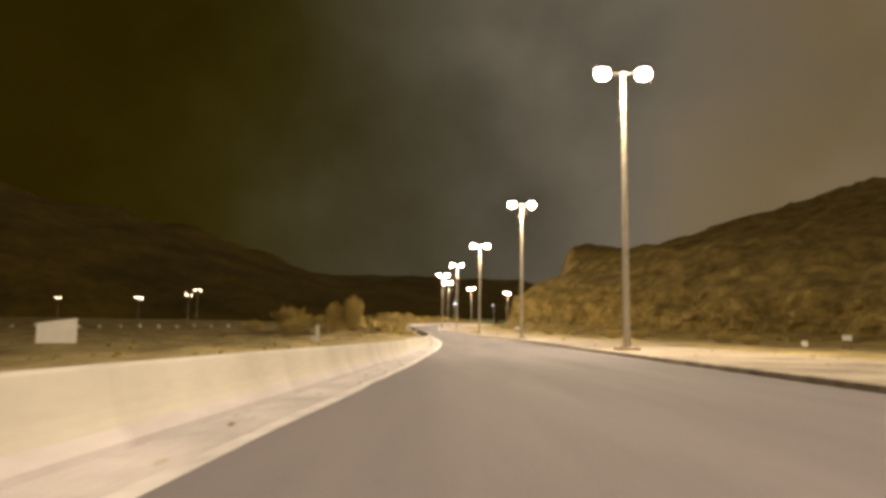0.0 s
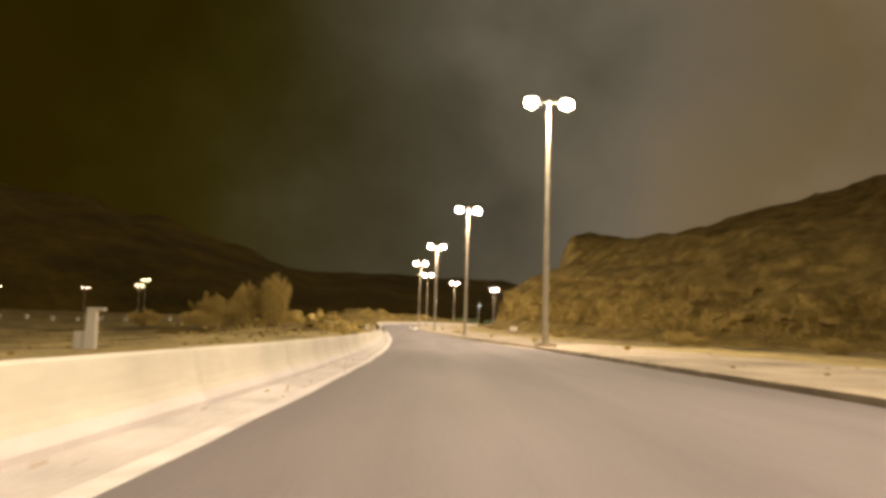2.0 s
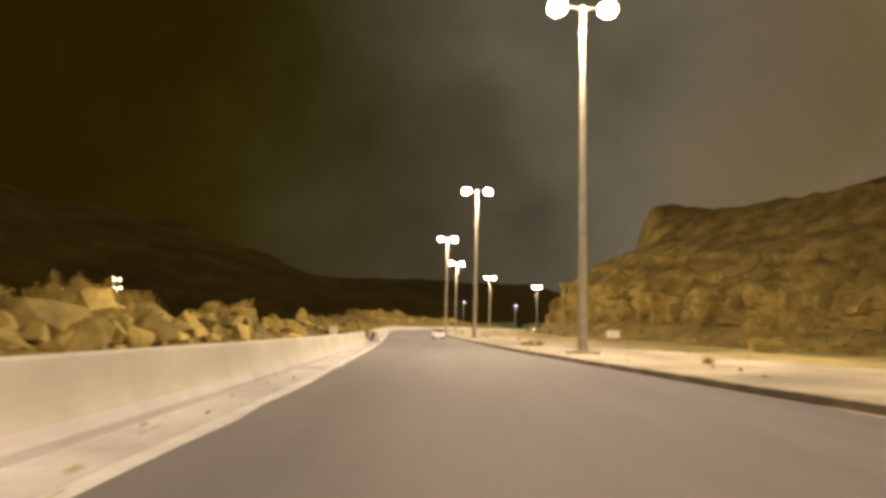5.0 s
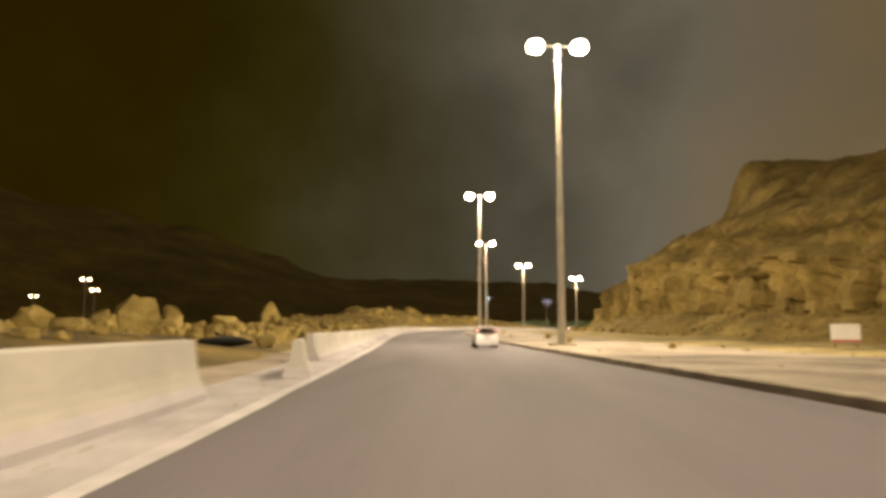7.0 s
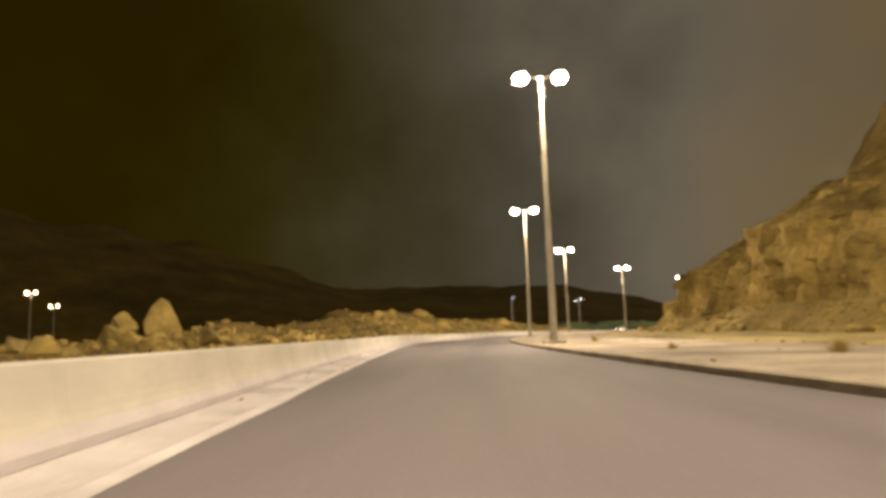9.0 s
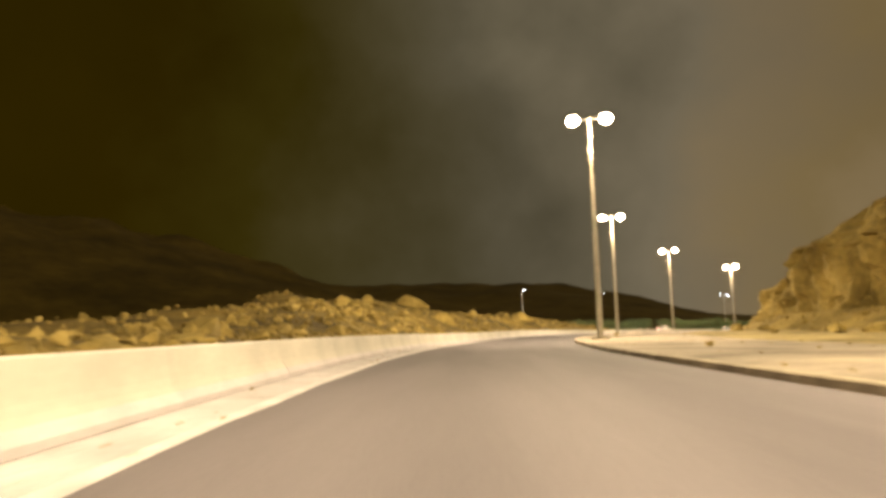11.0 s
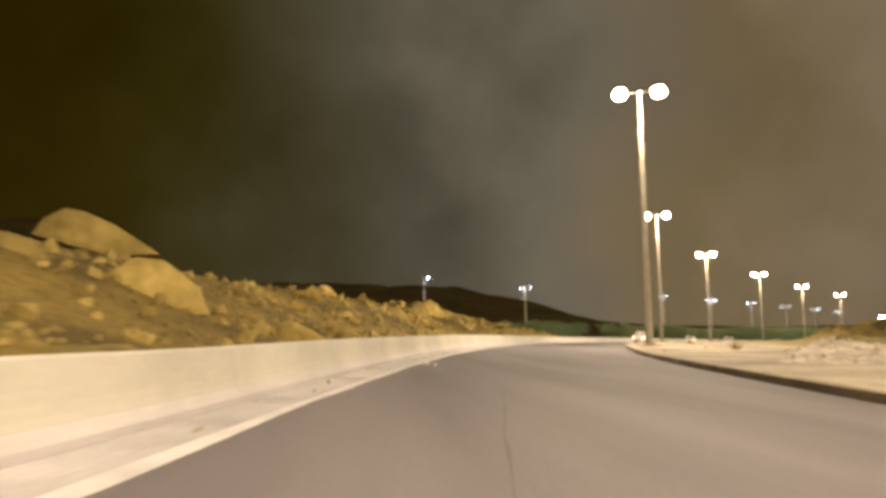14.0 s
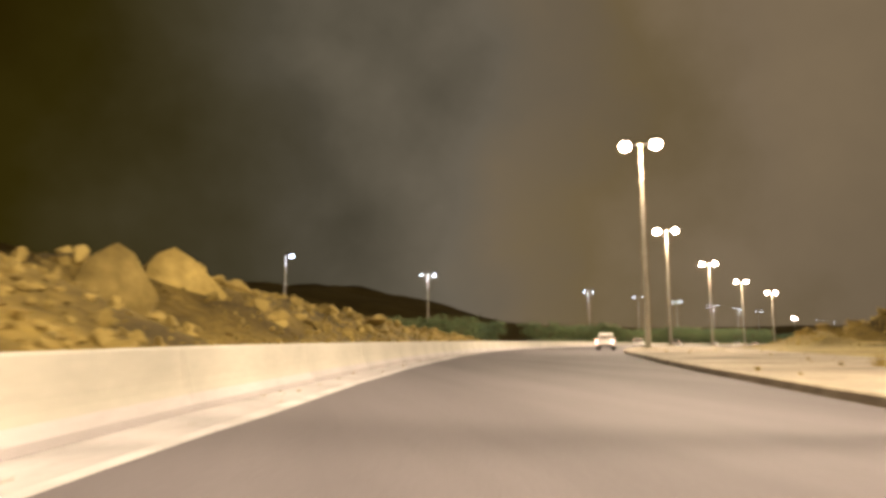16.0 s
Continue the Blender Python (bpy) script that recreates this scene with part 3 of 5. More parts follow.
def build_rocks():
    rnd = random.Random(5)
    heap = []
    # the great slab on the crest, the pair beside the bend, and single blocks
    shaped_boulder(-17.4, 347.8, 5.2, 17, ((-2.5, -0.15), (-2.0, 0.6), (-1.2, 1.1), (-0.45, 1.0), (0.9, 0.4), (2.0, -0.4), (2.75, -0.8), (0.7, -0.95), (-1.0, -0.55)), 1.9, 3,
                   "great lens-shaped slab resting on the crest of the bank")
    shaped_boulder(-16.2, 338.2, 3.15, 20, ((-1.5, -0.9), (-1.5, 0.3), (-0.4, 0.85), (0.7, 0.6), (1.5, -0.4), (1.2, -1.2), (-1.2, -1.3)), 1.2, 9, "broad boulder set in the bank under the great slab")
    shaped_boulder(-13.0, 340.6, 2.45, 14, ((-1.8, -0.7), (-1.3, 0.35), (-0.3, 1.05), (0.6, 0.95), (1.7, 0.1), (2.1, -0.9), (-1.5, -1.4)), 1.4, 19, "wide rounded boulder set in the bank below the great slab")
    shaped_boulder(-23.6, 347.4, 5.6, 5, ((-0.9, -0.4), (-0.75, 0.5), (-0.2, 0.9), (0.45, 0.75), (0.9, 0.0), (0.6, -0.8), (-0.6, -0.9)), 0.8, 23, "rounded knob of rock standing up from the crest")
    shaped_boulder(-14.4, 320.4, 0.85, 25, ((-0.8, -0.2), (-0.5, 0.45), (0.3, 0.4), (0.9, -0.25), (0.6, -0.6), (-0.6, -0.6)), 0.5, 27, "small pale block low on the bank")
    shaped_boulder(-22.4, 335.6, 4.3, 10, ((-1.3, -0.5), (-0.9, 0.5), (-0.1, 0.75), (0.9, 0.45), (1.4, -0.4), (0.9, -0.9), (-1.0, -0.9)), 0.9, 29, "low rounded boulder on the crest of the bank")
    shaped_boulder(-0.3, 387.0, 3.15, 12, ((-1.9, -0.4), (-1.2, 0.9), (-0.3, 1.5), (0.3, 1.1), (1.2, -0.5), (1.0, -1.1), (0.3, -1.7), (-1.2, -1.5)), 1.6, 31, "tall pointed pale boulder on the bank")
    shaped_boulder(1.3, 390.6, 3.6, 12, ((-1.6, 0.5), (-1.1, 1.1), (-0.5, 1.35), (0.3, 0.9), (1.8, -0.7), (1.4, -1.3), (-1.4, -1.3)), 1.5, 33, "rounded pale boulder beside the pointed one on the bank")
    shaped_boulder(-31.5, 261.1, 2.5, 25, ((-1.6, -0.5), (-1.0, 0.9), (-0.3, 1.6), (0.35, 1.3), (1.0, 0.0), (1.5, -1.2), (1.3, -1.9), (-1.4, -1.9)), 1.5, 21, "large peaked boulder standing on low rubble")
    shaped_boulder(-3.35, 370.7, 2.45, 8, ((-1.05, 0.3), (-0.8, 0.7), (-0.1, 0.75), (0.45, 0.5), (1.05, -0.25), (0.4, -0.9), (-0.9, -0.7)), 1.0, 57, "yellow blocky boulder set in the bank")
    for i in range(130):
        y = rnd.uniform(180, 268)
        lat = -np.interp(y, [180, 190, 204, 268], [17, 11, 8, 9]) - 30 * rnd.random() ** 1.3
        p = on_road(y, lat)
        r = rnd.uniform(0.45, 0.95) * (1.45 if i % 6 == 0 else 0.95)
        r = min(r, 0.42) if y < 222 else r * 0.75
        if lat < -15 or r < 0.36:
            heap.append((p.x, p.y, ground_at(p.x, p.y) + r * 0.35, r))
            continue
        boulder(p.x, p.y, (r * rnd.uniform(0.9, 1.5), r * rnd.uniform(0.8, 1.1), r * rnd.uniform(0.7, 1.1)), rnd.uniform(0, 360), rnd.uniform(-30, 30), 0.25, 640 + i,
                label="angular pale boulder in the rubble beside the road")
    for i in range(110):
        y = rnd.uniform(130, 178)
        lat = -rnd.uniform(8.5, float(np.interp(y, [130, 150, 178], [12, 18, 30])))
        p = on_road(y, lat)
        r = rnd.uniform(0.4, 0.9) * (1.4 if i % 7 == 0 else 1)
        if lat < -13:
            heap.append((p.x, p.y, ground_at(p.x, p.y) + r * 0.35, r))
            continue
        boulder(p.x, p.y, (r * rnd.uniform(0.9, 1.5), r * rnd.uniform(0.8, 1.1), r * rnd.uniform(0.7, 1.1)), rnd.uniform(0, 360), rnd.uniform(-30, 30), 0.25, 900 + i,
                label="pale angular boulder dumped on the field behind the barrier")
    for i in range(150):
        y = rnd.uniform(255, 434)
        lat = -rnd.uniform(6.5, 17)
        p = on_road(y, lat)
        if 316 < y < 345 and lat < -12 or math.hypot(p.x + 17, p.y - 343) < 6.5 or math.hypot(p.x - 1.2, p.y - 383.5) < 5.0 or 316 < y < 347 and lat < -9.5:
            continue
        r = rnd.uniform(0.45, 0.95) * (1.5 if i % 6 == 0 else 1)
        if lat < -12.5:
            heap.append((p.x, p.y, ground_at(p.x, p.y) + r * 0.1, r * 0.65))
            continue
        boulder(p.x, p.y, (r * rnd.uniform(0.9, 1.6), r, r * rnd.uniform(0.5, 0.9)), rnd.uniform(0, 360), rnd.uniform(-25, 25), 0.52, 140 + i)
    for i in range(20):
        x, y = -rnd.uniform(19, 34), rnd.uniform(334, 352)
        r = rnd.uniform(0.5, 0.95) * (1.4 if i % 5 == 0 else 1)
        boulder(x, y, (r * rnd.uniform(1.1, 1.8), r, r * rnd.uniform(0.4, 0.65)), rnd.uniform(0, 360), rnd.uniform(-30, 30), 0.60, 1100 + i, label="slanting ochre block half buried in the bank")
    # broken beds of rock in the cut face, all leaning one way
    for i in range(110):
        y, k = rnd.uniform(299, 347), rnd.random() ** 0.8
        p = on_road(y, -7.5 - 13.5 * k)
        if math.hypot(p.x + 17, p.y - 346) < 6.0 or math.hypot(p.x + 14.5, p.y - 339) < 3.2 or k < 0.3 and y < 318:
            continue
        r = rnd.uniform(0.35, 0.75) * (1.5 if i % 6 == 0 and y > 322 else 0.8 if y < 322 else 1)
        o = boulder(p.x, p.y, (r * rnd.uniform(1.5, 2.3), r, r * rnd.uniform(0.4, 0.6)), 0, 0, 0.5, 1300 + i, label="long slanting block of ochre rock bedded in the bank")
        o.matrix_basis = o.matrix_basis @ pose(0, 0, 0, rnd.uniform(-15, 15), rnd.uniform(12, 32), rnd.uniform(-25, 30))
    # great blocks lying on the field: x, y, half width, height of the top
    for i, (x, y, r, top) in enumerate(FIELD_BLOCKS):
        g = ground_at(x, y)
        h = max(0.35, (top - g) / 1.1)
        boulder(x, y, (r, r * 0.85, h), i * 47, (i * 13) % 24 - 12, 0.2, 400 + i, label="great pale angular block dumped on the field behind the barrier")
    for i in range(80):
        x, y = -36 + rnd.gauss(0, 10), 360 + rnd.gauss(0, 15)
        r = rnd.uniform(0.5, 1.15)
        if x < -24:
            heap.append((x, y, ground_at(x, y) + r * 0.3, r))
    rubble("boulder_heap", heap, 15, "large broken boulders heaped beyond the bank", fine=3)
    # rocks in front of the cliff
    for i in range(24):
        y = rnd.uniform(175, 350)
        x = np.interp(y, [175, 200, 240, 275, 310, 350], [47, 36, 28, 25, 25, 27]) + rnd.uniform(-2.5, 3.5)
        r = rnd.uniform(0.4, 1.1)
        boulder(x, y, (r * 1.3, r, r * 0.8), rnd.uniform(0, 360), rnd.uniform(-20, 20), 0.25, 240 + i, label="weathered boulder at the foot of the cliff")
    loose = []
    for i in range(5200):
        y = rnd.uniform(122, 436)
        lat = -rnd.uniform(5.0, 26)
        if 168 < y < 196 and lat > -10.5:
            continue
        p = on_road(y, lat)
        loose.append((p.x, p.y, ground_at(p.x, p.y) + 0.05, 0.06 + 0.42 * rnd.random() ** 2.6))
    for i in range(1000):
        p = on_road(rnd.uniform(345, 400), -rnd.uniform(5.0, 13))
        if math.hypot(p.x - 0.5, p.y - 387) > 7.0:
            loose.append((p.x, p.y, ground_at(p.x, p.y) + 0.02, 0.05 + 0.17 * rnd.random() ** 2))
    rubble("bank_rubble", loose, 3, "broken ochre stones strewn over the bank")
    loose = []
    for i in range(8000):
        y = rnd.uniform(215, 436)
        lat = -rnd.uniform(5.0, 17)
        p = on_road(y, lat)
        loose.append((p.x, p.y, ground_at(p.x, p.y) + 0.02, rnd.uniform(0.03, 0.16)))
    rubble("bank_gravel", loose, 13, "small broken stones covering the bank", fine=1)
    loose = []
    for i in range(5200):
        (x, y, z), d = rnd.choice(TALUS)
        r = rnd.uniform(0.08, 0.30) * (2.4 if i % 9 == 0 else 1) * (1.0 if d < -2 else 0.6)
        loose.append((x + rnd.uniform(-0.5, 0.5), y + rnd.uniform(-0.5, 0.5), z + 0.15 * r, r))
    rubble("talus", loose, 4, "fallen stones heaped along the foot of the cliff")
    # low heaps of pale spoil behind the kerb where the cliff ends
    xs, ys = np.linspace(-1, 1, 56), np.linspace(-1, 1, 30)
    verts, loose = [], []
    for a in xs:
        for b in ys:
            x, y = 15.6 + 7.2 * a + 2.0 * b, 345.4 + 9.6 * a - 1.5 * b
            h = max(0.0, 1 - a * a) ** 0.6 * max(0.0, 1 - b * b) ** 0.8 * (0.42 + 0.55 * noise.noise((x / 2.3, y / 2.3, 4)) + 0.25 * noise.noise((x / 0.8, y / 0.8, 9)))
            z = float(road_height(y, 12)) + 0.14 + max(h, -0.02)
            verts.append((x, y, z))
            if h > 0.03 and rnd.random() < 0.4:
                r = rnd.uniform(0.03, 0.10) * (2.0 if rnd.random() < 0.1 else 1)
                loose.append((x + rnd.uniform(-0.2, 0.2), y + rnd.uniform(-0.2, 0.2), z + 0.3 * r, r))
    o = arrays_object("spoil_heap", verts, [f[::-1] for f in grid_faces(len(xs), len(ys))], PALESPOIL)
    tagged(o, "low uneven heaps of pale sandy spoil on the verge", "spoil heap", kind="stuff")
    rubble("heap_stones", loose, 5, "pale broken stones on the low spoil heaps", PALESPOIL)
    loose = []
    for i in range(900):
        mx, my, q = rnd.choice(((103, 466, 4), (112, 459, 6), (122, 449, 9)))
        x, y = mx + rnd.gauss(0, q), my + rnd.gauss(0, q)
        loose.append((x, y, ground_at(x, y) + 0.03, rnd.uniform(0.1, 0.35) * (2.0 if i % 8 == 0 else 1)))
    rubble("mound_blocks", loose, 7, "pale broken blocks lying on the sandy mounds")
    loose = []
    for i in range(500):
        y = rnd.uniform(0, 180)
        lat = -rnd.uniform(10, 60)
        p = on_road(y, lat)
        loose.append((p.x, p.y, ground_at(p.x, p.y), rnd.uniform(0.08, 0.3)))
    rubble("field_stones", loose, 6, "small stones scattered over the dark field")


build_rocks()


# ---------------------------------------------------------------- concrete barrier
HALF_PROFILE = [(0.33, 0), (0.33, 0.10), (0.29, 0.165), (0.245, 0.24), (0.205, 0.33), (0.172, 0.44), (0.145, 0.58), (0.12, 0.74), (0.102, 0.86), (0.07, 0.89)]


TOP_Y = [-60, 10, 33, 45, 60, 75, 88, 100, 150, 167, 200, 215, 230, 245, 280, 293, 304, 315, 326, 337, 348, 372, 420]
TOP = [0.82, 0.82, 0.79, 0.82, 0.85, 0.875, 0.90, 0.85, 0.91, 0.955, 0.93, 0.885, 0.86, 0.85, 0.875, 0.89, 0.855, 0.89, 0.85, 0.89, 0.875, 0.91, 0.89]


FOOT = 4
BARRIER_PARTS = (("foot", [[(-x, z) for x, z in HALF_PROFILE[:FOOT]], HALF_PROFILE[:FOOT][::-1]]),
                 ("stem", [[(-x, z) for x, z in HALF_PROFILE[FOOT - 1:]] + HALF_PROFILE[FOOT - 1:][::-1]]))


def barrier_parts(root, rows, place):
    """Foot and stem of one segment; place(row, across, up) gives a point in the segment's own axes."""
    for name, runs in BARRIER_PARTS:
        bm = bmesh.new()
        ends = [[], []]
        for run in runs:
            rings = [[bm.verts.new(place(k, dx, dz)) for dx, dz in run] for k in rows]
            for a, b in zip(rings, rings[1:]):
                for k in range(len(a) - 1):
                    bm.faces.new((a[k], a[k + 1], b[k + 1], b[k]))
            ends[0] += rings[0]
            ends[1] += rings[-1]
        bm.faces.new(ends[0])
        bm.faces.new(ends[1][::-1])
        bmesh.ops.recalc_face_normals(bm, faces=bm.faces)
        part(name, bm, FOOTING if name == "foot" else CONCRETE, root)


def barrier(y0, y1, label="cream precast concrete road barrier segment"):
    base = on_road(y0, float(barrier_lat(y0)))
    root = empty("barrier_segment", base)

    def place(y, dx, dz):
        q = on_road(y, float(barrier_lat(y)) + dx)
        q.z = on_road(y, float(barrier_lat(y))).z + dz * float(np.interp(y, TOP_Y, TOP)) / 0.89 - 0.01
        return q - base

    barrier_parts(root, [float(y) for y in np.linspace(y0, y1, 4)], place)
    tagged(root, label, "barrier", "barrier segments along the median")


def loose_barrier(y, lat, turn, length, label):
    p = on_road(y, lat)
    root = empty("barrier_segment", (p.x, p.y, p.z - 0.01), heading(y) + turn)
    barrier_parts(root, (0.0, length / 2, length), lambda k, dx, dz: Vector((dx, k, dz)))
    tagged(root, label, "barrier", "barrier segments along the median")


def build_barriers():
    for first, last, length in ((-60.0, 170.3, 6.06), (182.8, 430.0, 6.03), (430.0, 640.0, 4.5)):
        n = int(round((last - first) / length))
        cuts = np.linspace(first, last, n + 1)
        for a, c in zip(cuts, cuts[1:]):
            barrier(a, c - 0.015)
    # one segment turned out of the line in the opening
    loose_barrier(175.2, -2.75, 8.0, 3.0, "cream concrete barrier turned out of line in the opening")


build_barriers()


# ---------------------------------------------------------------- kerb
def build_kerb():
    holder = empty("kerb")
    tagged(holder, "dusty concrete kerb between asphalt and sand verge", "kerb", kind="structure")
    y = -40.0
    k = 0
    while y < 640:
        n = y + (2.0 if k < 295 else 5.0)
        bm = bmesh.new()
        rings = []
        for yy in (y, n - 0.012):
            c = kerb_lat(yy)
            rings.append([bm.verts.new(on_road(yy, c + dx, dz)) for dx, dz in ((-0.02, -0.08), (0.0, 0.17), (0.03, 0.205), (0.2, 0.215), (0.22, -0.08))])
        a, b = rings
        for j in range(4):
            f = bm.faces.new((a[j], a[j + 1], b[j + 1], b[j]))
            f.material_index = 1 if j in (1, 2) else 0
        bm.faces.new(a)
        bm.faces.new(b[::-1])
        bmesh.ops.recalc_face_normals(bm, faces=bm.faces)
        part("kerb_stone", bm, [KERB, KERBTOP], holder)
        y = n
        k += 1


# ---------------------------------------------------------------- street lamps
def street_lamp(name="street_lamp", height=19.8, arm=1.45, lens=LENS, bowl=0.74, thick=1.0, single=False, drop=0.58):
    root = empty(name)
    t = thick
    part("foundation", box(1.5, 1.5, 0.34, (0, 0, 0.02), 0.03), KERBTOP, root, "square concrete foundation block")
    part("base_plate", box(0.72 * t, 0.72 * t, 0.04, (0, 0, 0.21), 0.008), STEEL, root)
    for sx in (-1, 1):
        for sy in (-1, 1):
            part("anchor_bolt", tube(0.022, 0.022, 0.22, 0.34, 6, m=Matrix.Translation((sx * 0.3 * t, sy * 0.3 * t, 0))), STEEL, root)
    part("lower_shaft", tube(0.27 * t, 0.20 * t, 0.22, 9.4, 12), STEEL, root, "octagonal galvanised lower shaft", smooth=False)
    part("upper_shaft", tube(0.182 * t, 0.105 * t, 9.0, height - 0.25, 12), STEEL, root)
    part("slip_joint", tube(0.212 * t, 0.208 * t, 9.3, 9.5, 12), STEEL, root)
    part("access_door", box(0.17, 0.03, 0.5, (0, -0.265 * t, 1.15), 0.01), STEEL, root, "small pale access door")
    ends = (-1,) if single else (-1, 1)
    bm = box(2 * arm if not single else arm, 0.10, 0.10, (0 if not single else -arm / 2, 0, height - 0.2), 0.02)
    tube(0.14, 0.12, height - 0.4, height - 0.08, 12, bm)
    part("cross_arm", bm, STEEL, root)
    for s in ends:
        bm = bmesh.new()
        bmesh.ops.create_uvsphere(bm, u_segments=16, v_segments=8, radius=1.0, matrix=Matrix.Translation((s * arm, 0, height + 0.02)) @ Matrix.Diagonal((bowl * 0.74, bowl * 0.62, 0.36, 1)))
        for v in bm.verts:
            v.co.z = max(v.co.z, height + 0.02)
        head = part("luminaire", bm, HEADCASE, root, "grey luminaire housing", smooth=True)
        bm = bmesh.new()
        bmesh.ops.create_uvsphere(bm, u_segments=20, v_segments=12, radius=1.0, matrix=Matrix.Translation((s * arm, 0, height - 0.26)) @ Matrix.Diagonal((bowl * 0.74, bowl * 0.68, bowl * drop, 1)))
        part("lens", bm, lens, head, "glowing bowl lens", smooth=True)
    return root


def build_lamps():
    first = street_lamp()
    tagged(first, "tall galvanised twin-headed street lamp glowing warm white", "street lamp", "street lamps along the verge")
    spots = [(14.2, -6.0, 0.25)] + list(LAMP_POSTS)
    tops = []
    for i, (x, y, z) in enumerate(spots):
        turn = heading(min(y, 600)) + LAMP_TURN[min(i, len(LAMP_TURN) - 1)]
        m = pose(x, y, z - 0.03, 0, 0, turn)
        if i == 0:
            first.matrix_basis = m
        else:
            copy_thing(first, m)
        for s in (-1, 1):
            tops.append(m @ Vector((s * 1.95, 0, 18.8)))
    for p in tops:
        lamp(p, WARM, POST_WATTS)
    # lamps of the valley road, far to the west
    far = street_lamp(height=16.5, arm=1.5, lens=LENSFAR, bowl=0.8, thick=0.8)
    tagged(far, "distant twin-headed street lamp with warm light", "street lamp", "lamps of the valley road")
    for i, (x, y, z, turn) in enumerate(((-308.5, 544.9, 16.9, 0), (-222.1, 496.4, 16.3, 10), (-176.5, 471.3, 18.0, 5), (-152.6, 421.7, 19.4, 0))):
        m = pose(x, y, z - 16.5, 0, 0, turn)
        if i == 0:
            far.matrix_basis = m
        else:
            copy_thing(far, m)
        lamp((x, y, z - 1.0), WARM, 9000)
    cool = street_lamp(height=14.0, arm=1.45, lens=LENSBLUE, bowl=0.28, thick=0.75, drop=0.35)
    tagged(cool, "distant twin-headed street lamp with cool white light", "street lamp", "cool lamps beyond the bend")
    spots = [(37.2, 499.5, 14.7), (99.5, 550.3, 15.6), (129.4, 572.8, 15.5), (158.5, 593.7, 15.4), (172.0, 590.0, 14.0), (204.8, 618.2, 14.2), (232.2, 638.7, 14.0), (330, 705, 12), (372, 735, 12)]
    for i, (x, y, z) in enumerate(spots):
        m = pose(x, y, z - 14.0, 0, 0, -30)
        if i == 0:
            cool.matrix_basis = m
        else:
            copy_thing(cool, m)
        if i < 7:
            lamp((x, y, z - 1.0), COOL, 8000)
    one = street_lamp(height=14.0, arm=1.0, lens=LENSBLUE, bowl=0.5, thick=0.75, single=True, drop=0.22)
    one.matrix_basis = pose(7.3, 474.3, 0.9, 0, 0, 172)
    tagged(one, "single-headed street lamp with cool white light", "street lamp", "cool lamps beyond the bend")
    lamp((8.9, 474.4, 14.0), COOL, 5000)
    wide = street_lamp(height=12.8, arm=0.85, lens=LENS, bowl=0.75, thick=0.75, drop=0.6)
    wide.matrix_basis = pose(289.9, 680.7, -0.1, 0, 0, -30)
    tagged(wide, "distant street lamp with two broad bright heads", "street lamp")


LAMP_TURN = [0]
POST_WATTS = 23500
build_lamps()


# ---------------------------------------------------------------- plants
def tree(name, height, spread, leaf, count, seed, trunk_r=0.12, stems=5, leaf_size=0.22):
    """Several tapered stems with limbs, and a loose crown of small leaves."""
    rnd = random.Random(seed)
    root = empty(name)
    wood = bmesh.new()
    tips = []

    def limb(a, b, r0, r1):
        d = b - a
        m = Matrix.Translation(a) @ d.to_track_quat("Z", "Y").to_matrix().to_4x4()
        tube(r0, r1, 0, d.length, 6, wood, False, m)

    for i in range(stems):
        a = Vector((rnd.uniform(-0.2, 0.2), rnd.uniform(-0.2, 0.2), -0.1))
        ang = i * 6.283 / stems + rnd.uniform(-0.4, 0.4)
        mid = a + Vector((math.cos(ang) * spread * 0.22, math.sin(ang) * spread * 0.22, height * rnd.uniform(0.35, 0.5)))
        limb(a, mid, trunk_r, trunk_r * 0.6)
        for j in range(5):
            b = mid + Vector((math.cos(ang + rnd.uniform(-1, 1)) * spread * rnd.uniform(0.1, 0.35), math.sin(ang + rnd.uniform(-1, 1)) * spread * rnd.uniform(0.1, 0.35), height * rnd.uniform(0.08, 0.45)))
            limb(mid, b, trunk_r * 0.5, trunk_r * 0.2)
            tips.append(b)
            low = a.lerp(mid, rnd.uniform(0.3, 0.9)) + Vector((rnd.uniform(-0.3, 0.3) * spread, rnd.uniform(-0.3, 0.3) * spread, rnd.uniform(0, 0.12) * height))
            tips.append(low)
    part("trunk", wood, BARK, root)
    verts, faces = [], []
    for i in range(count):
        c = rnd.choice(tips) + Vector((rnd.gauss(0, spread * 0.085), rnd.gauss(0, spread * 0.085), rnd.gauss(0, height * 0.06)))
        c.z = max(c.z, 0.1)
        m = Euler((rnd.uniform(0, 6.3), rnd.uniform(0, 6.3), rnd.uniform(0, 6.3))).to_matrix() * leaf_size * rnd.uniform(0.6, 1.4)
        k = len(verts)
        for p in ((-0.5, 0, 0), (0, -0.22, 0.08), (0.55, 0, 0), (0, 0.22, 0.08)):
            verts.append(m @ Vector(p) + c)
        faces.append((k, k + 1, k + 2, k + 3))
    o = arrays_object("crown", verts, faces, leaf, smooth=False)
    o.parent = root
    return root


